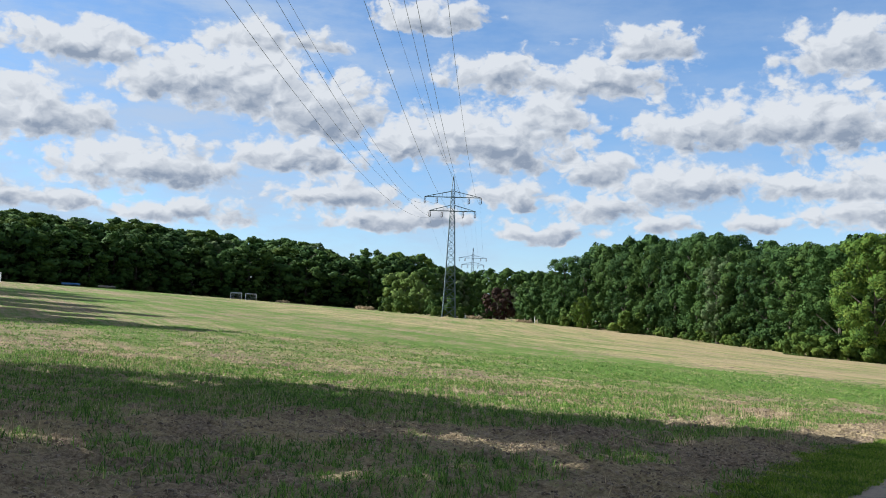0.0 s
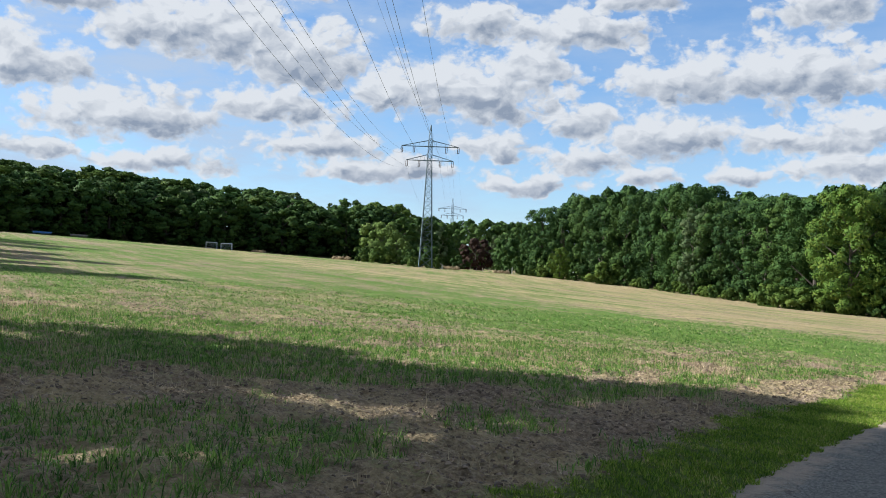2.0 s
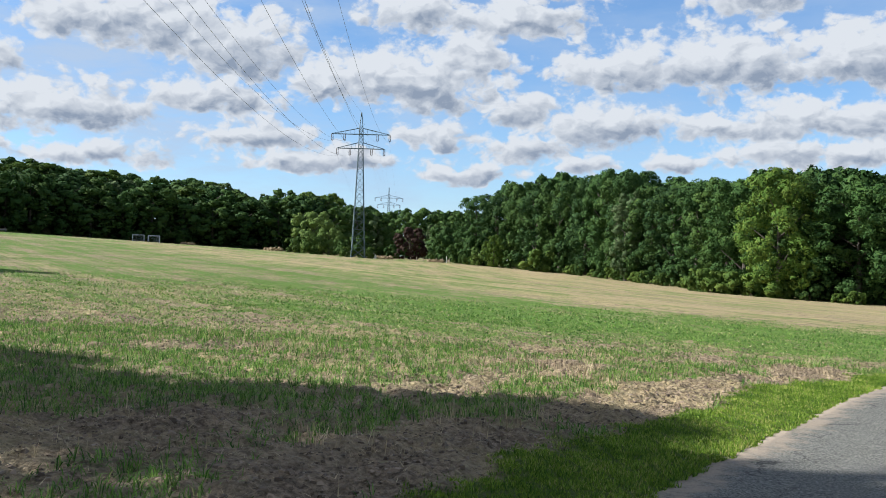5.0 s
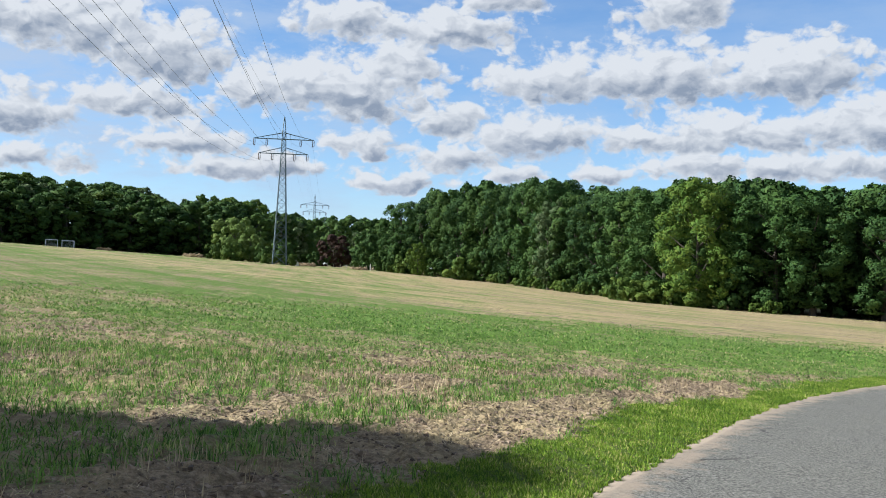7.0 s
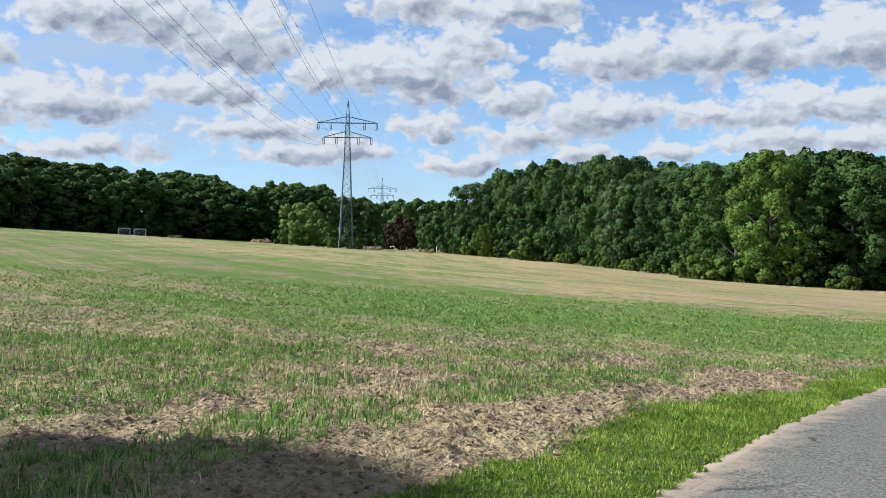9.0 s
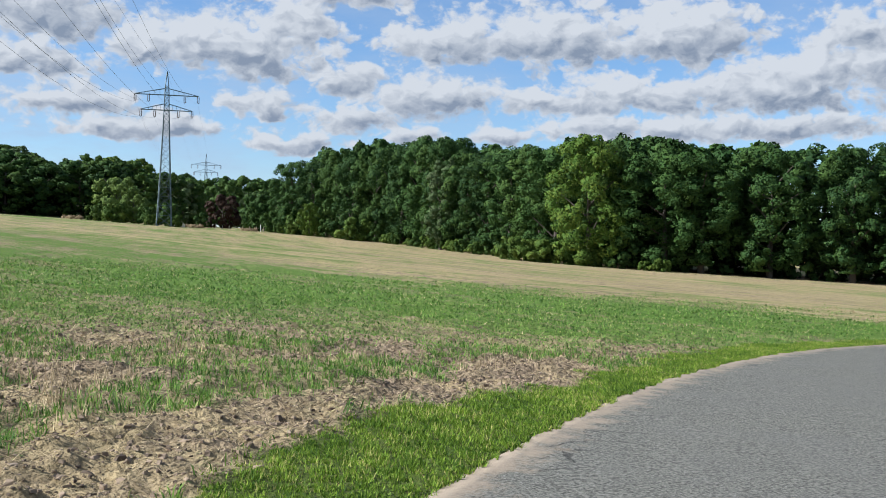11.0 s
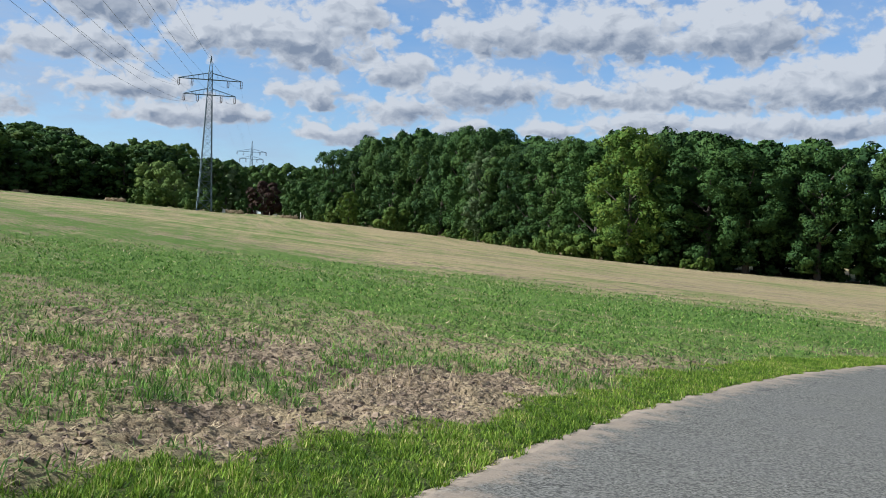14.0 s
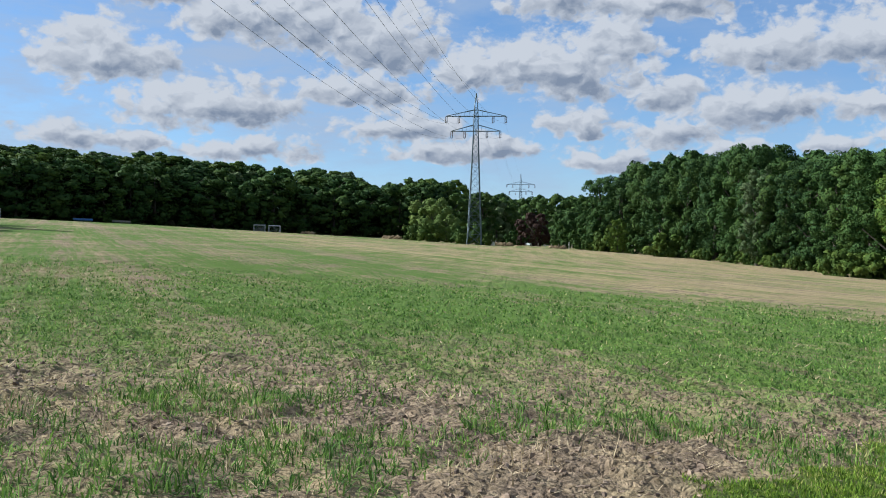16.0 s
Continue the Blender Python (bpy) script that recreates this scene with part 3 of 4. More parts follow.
# ---- trees ----
def crown_mesh(name, mat, seed, height, radius, base, lobes, leaves, leaf, wide_at=0.5):
    """A crown of leafy boughs: small leaves on clumps, the clumps on the outer side of big rounded boughs."""
    r = np.random.default_rng(seed)
    middle = base + (height - base) * wide_at
    boughs = max(12, lobes // 3)
    pts = []
    for k in range(boughs):
        s = (k + r.random()) / boughs
        z = base + (height - base) * (0.05 + 0.90 * s)
        half = (height - middle) if z > middle else (middle - base)
        span = radius * max(0.10, 1 - (abs(z - middle) / half * 0.97) ** 2.4) ** 0.5
        a = k * 2.39996 + r.random() * 1.1
        size = radius * (0.24 + 0.12 * r.random()) * (0.7 + 0.35 * span / radius)
        reach = max(0.0, span - size * 0.7) * (0.85 + 0.2 * r.random())
        if k % 4 == 0:
            reach, size = reach * 0.35, min(size * 1.35, radius * 0.42)     # boughs in the crown's middle
        pts.append((reach * math.cos(a), reach * math.sin(a), z, size))
    B = np.array(pts)
    B[:, 2] = np.clip(B[:, 2], base + B[:, 3] * 0.5, height - B[:, 3] * 0.95)
    per = 12
    out = B[:, :3] - np.array((0, 0, middle))
    out = out * (1, 1, 0.6)
    out /= np.linalg.norm(out, axis=1)[:, None] + 1e-6
    dirs = r.normal(size=(boughs, per, 3)) + out[:, None] * 0.75 + np.array((0, 0, 0.35))
    dirs /= np.linalg.norm(dirs, axis=2)[:, :, None]
    clump = (B[:, None, :3] + dirs * (B[:, None, 3:] * r.uniform(0.55, 0.85, (boughs, per, 1)))).reshape(-1, 3)
    small = (B[:, None, 3] * r.uniform(0.18, 0.54, (boughs, per))).ravel()
    dirs = dirs.reshape(-1, 3)
    which = r.choice(len(small), leaves, p=small**1.7 / (small**1.7).sum())
    n = r.normal(size=(leaves, 3)) + dirs[which] * 0.7 + np.array((0, 0, 0.25))
    n /= np.linalg.norm(n, axis=1)[:, None]
    bump = 0.75 + 0.35 * r.random(leaves)
    c = clump[which] + n * (small[which] * bump)[:, None] * (1, 1, 0.85)
    c[:, 2] = np.maximum(c[:, 2], base)
    c[:, 2] = base + (c[:, 2] - base) * (height - base) / (np.quantile(c[:, 2], 0.998) - base)
    face = n + r.normal(size=(leaves, 3)) * 0.32
    face /= np.linalg.norm(face, axis=1)[:, None]
    t1 = np.cross(face, r.normal(size=(leaves, 3)))
    t1 /= np.linalg.norm(t1, axis=1)[:, None]
    t2 = np.cross(face, t1)
    s = (leaf * (0.6 + 0.8 * r.random(leaves)))[:, None]
    v = np.stack([c - t1 * s - t2 * s * 0.55, c - t1 * s * 0.6 + t2 * s * 0.8, c + t1 * s * 1.15 - face * s * 0.2], 1)
    inward = (np.cross(v[:, 1] - v[:, 0], v[:, 2] - v[:, 0]) * n).sum(1) < 0
    v[inward] = v[inward][:, ::-1]
    v = v.reshape(-1, 3)
    me = mesh_from(name, v, np.arange(3 * leaves).reshape(-1, 3), mat, True)
    # the leaves of a clump shade together, as a rounded mass
    shade = n * 0.55 + dirs[which] * 0.45 + face * 0.45 + r.normal(size=(leaves, 3)) * 0.12
    shade /= np.linalg.norm(shade, axis=1)[:, None]
    me.normals_split_custom_set_from_vertices(np.repeat(shade, 3, axis=0).tolist())
    return me


def trunk_mesh(name, seed, height, radius, base):
    r = random.Random(seed)
    bm = bmesh.new()
    thick = 0.018 * height
    lean = Vector((r.uniform(-0.03, 0.03), r.uniform(-0.03, 0.03), 1))
    last = Vector((0, 0, -0.3))
    for k in range(4):
        nxt = lean * (height * 0.19 * (k + 1)) + Vector((r.uniform(-0.1, 0.1), r.uniform(-0.1, 0.1), 0))
        bar(bm, last, nxt, thick * 2 * (1 - 0.22 * k), thick * 2 * (1 - 0.22 * (k + 1)), 8)
        last = nxt
    for k in range(7):
        a, z = k * 2.4 + r.random(), max(base, height * 0.12) + (height - base) * (0.08 + 0.09 * k)
        out = radius * r.uniform(0.45, 0.75)
        start = lean * min(z, height * 0.7)
        bar(bm, start, start + Vector((math.cos(a) * out, math.sin(a) * out, radius * 0.55)), thick * 0.7, thick * 0.2, 6)
    me = bpy.data.meshes.new(name)
    bm.to_mesh(me)
    bm.free()
    me.materials.append(BARK)
    return me


def tree(name, label, category, group, crown, trunk, at, turn=0.0, size=1.0, tall=1.0):
    """One tree: an Empty at its foot with trunk and crown under it."""
    root = tagged(new(name), label, category, group)
    for kind, me in (("trunk", trunk), ("crown", crown)):
        if me:
            ob = new(kind, me)
            ob.parent = root
    root.matrix_world = Matrix.Translation((at[0], at[1], float(land(at[0], at[1])) - 0.05)) @ Matrix.Rotation(turn, 4, "Z") @ Matrix.Diagonal((size, size, size * tall, 1))
    return root


def along(line, step, seed, inward=0.0, jitter=1.5):
    """Places spaced along a line, set back from it by inward (to the left of its run)."""
    r = random.Random(seed)
    pts = [Vector((*p, 0)) for p in line]
    out, carry = [], 0.0
    for a, b in zip(pts[:-1], pts[1:]):
        d = b - a
        side = Vector((-d.y, d.x, 0)).normalized()
        t = carry
        while t < d.length:
            p = a + d * (t / d.length) + side * (inward + r.uniform(-jitter, jitter))
            out.append((p.x + r.uniform(-jitter, jitter) * 0.5, p.y))
            t += step * r.uniform(0.8, 1.2)
        carry = t - d.length
    return out


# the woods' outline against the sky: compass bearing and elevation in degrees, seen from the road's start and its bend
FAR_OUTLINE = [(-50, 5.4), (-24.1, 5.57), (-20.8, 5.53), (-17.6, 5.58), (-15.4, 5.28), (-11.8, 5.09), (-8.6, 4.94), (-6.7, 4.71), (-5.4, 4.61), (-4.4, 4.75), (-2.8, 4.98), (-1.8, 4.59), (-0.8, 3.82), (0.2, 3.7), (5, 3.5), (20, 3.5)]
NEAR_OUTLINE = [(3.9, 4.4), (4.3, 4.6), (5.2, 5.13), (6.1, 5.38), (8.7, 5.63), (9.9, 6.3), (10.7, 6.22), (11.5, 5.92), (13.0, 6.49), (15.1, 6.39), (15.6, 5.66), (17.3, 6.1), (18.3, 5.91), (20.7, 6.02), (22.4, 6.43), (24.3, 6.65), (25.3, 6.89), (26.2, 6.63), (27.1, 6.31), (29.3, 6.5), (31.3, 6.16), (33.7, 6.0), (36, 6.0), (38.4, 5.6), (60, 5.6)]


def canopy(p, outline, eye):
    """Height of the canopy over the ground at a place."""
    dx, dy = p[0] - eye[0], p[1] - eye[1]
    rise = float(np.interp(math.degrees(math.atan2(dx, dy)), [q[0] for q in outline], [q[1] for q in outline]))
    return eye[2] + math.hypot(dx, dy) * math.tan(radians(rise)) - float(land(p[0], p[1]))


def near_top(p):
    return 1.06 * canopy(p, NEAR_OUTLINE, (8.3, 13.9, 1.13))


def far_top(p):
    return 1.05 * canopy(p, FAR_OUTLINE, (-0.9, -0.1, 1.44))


def build_trees():
    kinds = {}

    def kind(key, mat, seed, height, radius, base, lobes, leaves, leaf, wide_at=0.5, stem=True):
        kinds[key] = (crown_mesh("crown_" + key, LEAF[mat], seed, height, radius, base, lobes, leaves, leaf, wide_at), trunk_mesh("trunk_" + key, seed, height, radius, base) if stem else None)

    for n in range(4):
        kind(f"oak{n}", "oak", 10 + n, 23, (7.3, 7.9, 6.9, 7.3)[n], (0.6, 0.8, 1.8, 1.4)[n], 111, 23000, 0.215, (0.6, 0.55, 0.65, 0.6)[n])
    for n in range(2):
        kind(f"beech{n}", "beech", 20 + n, 22, 6.9, 0.6, 105, 22000, 0.21, 0.5)
    kind("yellow", "yellow", 30, 21.5, 7.2, 0.4, 105, 21000, 0.21, 0.42)
    kind("pale", "pale", 31, 20.5, 4.2, 1.2, 90, 13000, 0.19, 0.55)
    kind("deep", "oak", 35, 23, 7.0, 2.0, 80, 6000, 0.42, 0.6)
    kind("far0", "oak", 40, 21.5, 7.6, 0.5, 72, 6000, 0.52, 0.6)
    kind("far1", "beech", 41, 21.5, 7.4, 0.5, 72, 6000, 0.52, 0.55)
    # far2's lighter yellow-green leaves paint in sunlit tops among the varied crowns
    kind("far2", "bush", 44, 21.5, 7.4, 0.5, 72, 6000, 0.50, 0.55)
    kind("farpale", "pale", 42, 19, 6.4, 0.8, 60, 3200, 0.6, 0.55)
    kind("copper", "copper", 43, 9, 5.2, 0.3, 44, 3500, 0.34, 0.45)
    kind("bush", "bush", 50, 3.2, 2.6, 0.0, 34, 1900, 0.22, 0.4, False)
    kind("shrub", "beech", 51, 5.5, 3.0, 0.0, 38, 2200, 0.26, 0.45, False)
    kind("round", "fresh_lit", 52, 13, 6.4, 0.5, 60, 5500, 0.36, 0.5)
    kind("dim", "oak", 53, 5.5, 3.2, 0.0, 34, 1800, 0.30, 0.45, False)
    kind("shade0", "oak", 60, 20, 6.8, 2.5, 96, 13000, 0.42, 0.5)
    r = random.Random(4)

    def put(key, name, label, category, group, p, size=1.0, tall=1.0):
        crown, trunk = kinds[key]
        return tree(name, label, category, group, crown, trunk, p, r.uniform(0, 6.28), size, tall)

    oak_l = "broad dark green oak with dense crown at the field edge"
    beech_l = "mid green beech with full crown at the field edge"
    # the nearer wood
    edge = RIGHT_WOOD
    full = {key: max(v.co.z for v in crown.vertices) for key, (crown, _) in kinds.items()}

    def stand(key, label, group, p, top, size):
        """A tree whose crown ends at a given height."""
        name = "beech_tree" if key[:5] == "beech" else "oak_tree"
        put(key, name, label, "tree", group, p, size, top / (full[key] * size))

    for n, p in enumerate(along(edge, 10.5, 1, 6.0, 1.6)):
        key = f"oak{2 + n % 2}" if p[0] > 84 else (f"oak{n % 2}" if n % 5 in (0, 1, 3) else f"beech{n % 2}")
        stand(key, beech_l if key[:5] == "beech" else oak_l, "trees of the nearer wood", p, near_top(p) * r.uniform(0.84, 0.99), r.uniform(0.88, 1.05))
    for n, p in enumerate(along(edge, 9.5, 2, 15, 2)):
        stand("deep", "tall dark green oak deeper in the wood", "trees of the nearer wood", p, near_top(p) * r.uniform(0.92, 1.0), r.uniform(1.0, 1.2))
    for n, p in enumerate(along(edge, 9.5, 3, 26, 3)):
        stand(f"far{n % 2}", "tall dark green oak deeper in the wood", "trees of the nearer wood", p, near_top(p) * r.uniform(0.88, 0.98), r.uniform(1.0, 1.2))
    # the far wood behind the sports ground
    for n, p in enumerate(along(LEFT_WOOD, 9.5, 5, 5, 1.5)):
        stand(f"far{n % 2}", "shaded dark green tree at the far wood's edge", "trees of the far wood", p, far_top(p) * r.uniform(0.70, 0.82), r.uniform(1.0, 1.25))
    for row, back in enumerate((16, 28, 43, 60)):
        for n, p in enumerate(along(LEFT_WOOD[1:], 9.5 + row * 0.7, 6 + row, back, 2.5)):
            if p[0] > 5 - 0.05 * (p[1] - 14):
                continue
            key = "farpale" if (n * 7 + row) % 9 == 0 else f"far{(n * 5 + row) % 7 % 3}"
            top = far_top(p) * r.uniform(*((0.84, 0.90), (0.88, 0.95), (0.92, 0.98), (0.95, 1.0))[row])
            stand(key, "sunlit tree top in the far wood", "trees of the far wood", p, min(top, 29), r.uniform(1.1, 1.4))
    # the hollow between the woods
    for n in range(46):
        x, y = r.uniform(-40, 60), r.uniform(375, 560)
        # pale leaves on every other tree put the distance haze into the colour
        put(("farpale", "far1", "farpale", "far1")[n % 4], "valley_tree", "hazy green tree in the gap between the woods", "tree", "trees beyond the gap", (x, y), r.uniform(0.74, 0.95))
    for n in range(44):
        x, y = r.uniform(-50, 140), r.uniform(570, 640)
        put(f"far{n % 2}", "distant_tree", "distant dark green tree on the skyline", "tree", "trees on the skyline", (x, y), r.uniform(1.12, 1.35))
    return put


# ---- power line ----
LINE_WAY = Vector((15.1, 305.8, 0)).normalized()
ARM_WAY = Vector((LINE_WAY.y, -LINE_WAY.x, 0))
TOWERS = [(1.0 - 15.1, 285.0 - 305.8), (1.0, 285.0), (16.1, 590.8)]
ARMS = [(34.4, 8.1, (8.0, 4.6)), (30.4, 6.6, (6.5, 3.0))]     # height of the beam, half length, where the strings hang
STRING = 2.0
TOP = 40.6


def tower_half(z):
    return float(np.interp(z, [0, 10, 28, 36, TOP], [1.85, 1.42, 0.72, 0.5, 0.06]))


def build_towers():
    legs, lattice = bmesh.new(), bmesh.new()
    corners = ((-1, -1), (1, -1), (1, 1), (-1, 1))
    levels = [0]
    while levels[-1] < 37:
        levels.append(levels[-1] + 1.15 * (0.55 + tower_half(levels[-1])))
    levels[-1] = TOP
    for a, b in zip(levels[:-1], levels[1:]):
        ha, hb = tower_half(a), tower_half(b)
        for i, (cx, cy) in enumerate(corners):
            dx, dy = corners[(i + 1) % 4]
            bar(legs, (cx * ha, cy * ha, a), (cx * hb, cy * hb, b), 0.17 if a < 28 else 0.12)
            bar(lattice, (cx * ha, cy * ha, a), (dx * hb, dy * hb, b), 0.075)
            bar(lattice, (dx * ha, dy * ha, a), (cx * hb, cy * hb, b), 0.075)
            if a > 0:
                bar(lattice, (cx * ha, cy * ha, a), (dx * ha, dy * ha, a), 0.06)
    root = tagged(new("power_pylon"), "grey-green lattice steel pylon with two crossarms in the field", "pylon", "pylons of the power line")
    part("leg_frame", legs, STEEL, root)
    part("lattice", lattice, STEEL, root)
    for z, half, hangs in ARMS:
        arm = bmesh.new()
        for s in (-1, 1):
            for y in (-0.45, 0.45):
                bar(arm, (0, y, z), (s * half, y * 0.25, z), 0.16)
                bar(arm, (s * 0.5, y, z + 1.7), (s * half, y * 0.25, z + 0.05), 0.11)
            for k in range(1, 6):
                x = s * (0.5 + (half - 0.5) * k / 6)
                top = z + 1.7 * (1 - k / 6)
                bar(arm, (x, -0.4 * (1 - k / 7), z), (x, -0.4 * (1 - k / 7), top), 0.06)
                bar(arm, (x, -0.4 * (1 - k / 7), z), (x, 0.4 * (1 - k / 7), z), 0.05)
        part("crossarm", arm, STEEL, root)
        for s in (-1, 1):
            for h in hangs:
                chain = bmesh.new()
                for o in (-0.22, 0.22):
                    bar(chain, (s * h + o, 0, z), (s * h + o, 0, z - STRING + 0.25), 0.10, None, 6)
                    for k in range(8):
                        zc = z - 0.3 - k * 0.19
                        bmesh.ops.create_cone(chain, cap_ends=True, segments=8, radius1=0.15, radius2=0.07, depth=0.10, matrix=Matrix.Translation((s * h + o, 0, zc)))
                bar(chain, (s * h - 0.26, 0, z - STRING + 0.25), (s * h + 0.26, 0, z - STRING + 0.25), 0.08)
                bar(chain, (s * h, 0, z - STRING + 0.25), (s * h, 0, z - STRING), 0.08)
                part("insulator", chain, GLASSY, root, "brown double insulator string")
    turn = math.atan2(ARM_WAY.y, ARM_WAY.x)
    for n, (x, y) in enumerate(TOWERS):
        m = Matrix.Translation((x, y, tower_foot(n))) @ Matrix.Rotation(turn, 4, "Z")
        if n == 0:
            root.matrix_world = m
            bpy.context.view_layer.update()
        else:
            tagged(copy_thing(root, m), "distant lattice steel pylon above the trees" if n == 2 else "")


def tower_foot(n):
    return float(land(*TOWERS[n]))


def build_wires():
    def hang(name, offset, drop, sag, label):
        for n in range(2):
            a, b = (Vector((*TOWERS[i], tower_foot(i) + drop)) + ARM_WAY * offset for i in (n, n + 1))
            curve = bpy.data.curves.new(name, "CURVE")
            curve.dimensions, curve.bevel_depth, curve.bevel_resolution = "3D", (0.019, 0.010)[n], 1
            s = curve.splines.new("POLY")
            s.points.add(40)
            for k in range(41):
                t = k / 40
                p = a.lerp(b, t)
                s.points[k].co = (p.x, p.y, p.z - 4 * sag * t * (1 - t), 1)
            curve.materials.append(WIRE)
            tagged(new(name, curve), label, "cable", "cables of the power line")
    for z, _, hangs in ARMS:
        for s in (-1, 1):
            for h in hangs:
                hang("power_cable", s * h, z - STRING, 8.5, "thin dark power cable sagging between the pylons")
    hang("earth_cable", 0, TOP, 6.5, "thin earth cable from pylon top to pylon top")


# ---- small things by the woods ----
def place_thing(root, x, y, turn=0.0):
    root.matrix_world = Matrix.Translation((x, y, float(land(x, y)))) @ Matrix.Rotation(turn, 4, "Z")


def football_goal(x, y, turn):
    root = tagged(new("football_goal"), "white tubular steel football goal with a grey net", "football goal", "goals of the sports ground")
    w, h, d = 1.75, 2.1, 1.2
    for name, a, b in (("post", (-w, 0, -0.1), (-w, 0, h)), ("post", (w, 0, -0.1), (w, 0, h)), ("crossbar", (-w - 0.06, 0, h), (w + 0.06, 0, h))):
        bm = bmesh.new()
        bar(bm, a, b, 0.17, None, 8)
        part(name, bm, WHITE, root)
    for s in (-1, 1):
        bm = bmesh.new()
        bar(bm, (s * w, 0, h), (s * w, d * 0.5, h), 0.09, None, 6)
        bar(bm, (s * w, d * 0.5, h), (s * w, d + 0.3, 0), 0.09, None, 6)
        bar(bm, (s * w, d + 0.3, 0.03), (s * w, 0, 0.03), 0.09, None, 6)
        part("side_frame", bm, WHITE, root)
    bm = bmesh.new()
    for k in range(13):
        u = -w + 2 * w * k / 12
        bar(bm, (u, d * 0.5, h), (u, d + 0.3, 0), 0.025)
    for k in range(7):
        t = k / 6
        bar(bm, (-w, d * 0.5 + t * (d * 0.5 + 0.3), h * (1 - t) + 0.02), (w, d * 0.5 + t * (d * 0.5 + 0.3), h * (1 - t) + 0.02), 0.025)
    part("net", bm, NET, root)
    place_thing(root, x, y, turn)


def garden_hut(x, y, turn, w, d, h, label):
    root = tagged(new("garden_hut"), label, "hut")
    bm = bmesh.new()
    box(bm, -w / 2, w / 2, -d / 2, d / 2, -0.2, h)
    part("wall", bm, PLASTER, root)
    bm = bmesh.new()
    v = [bm.verts.new(p) for p in ((-w / 2 - 0.2, -d / 2 - 0.2, h), (w / 2 + 0.2, -d / 2 - 0.2, h), (w / 2 + 0.2, d / 2 + 0.2, h), (-w / 2 - 0.2, d / 2 + 0.2, h), (-w / 2 - 0.2, 0, h + 0.6), (w / 2 + 0.2, 0, h + 0.6))]
    for f in ((0, 1, 5, 4), (2, 3, 4, 5), (1, 2, 5), (3, 0, 4), (3, 2, 1, 0)):
        bm.faces.new([v[i] for i in f])
    part("roof", bm, ROOFING, root)
    bm = bmesh.new()
    box(bm, -0.45, 0.45, -d / 2 - 0.04, -d / 2 - 0.003, 0, min(1.9, h - 0.1))
    part("door", bm, POSTWOOD, root)
    place_thing(root, x, y, turn)


def fence_post(x, y, h, label, mat):
    bm = bmesh.new()
    bar(bm, (0, 0, -0.3), (0, 0, h), 0.16, 0.14, 6)
    ob = part("fence_post", bm, mat)
    tagged(ob, label, "post", "posts along the field's far edge")
    place_thing(ob, x, y)


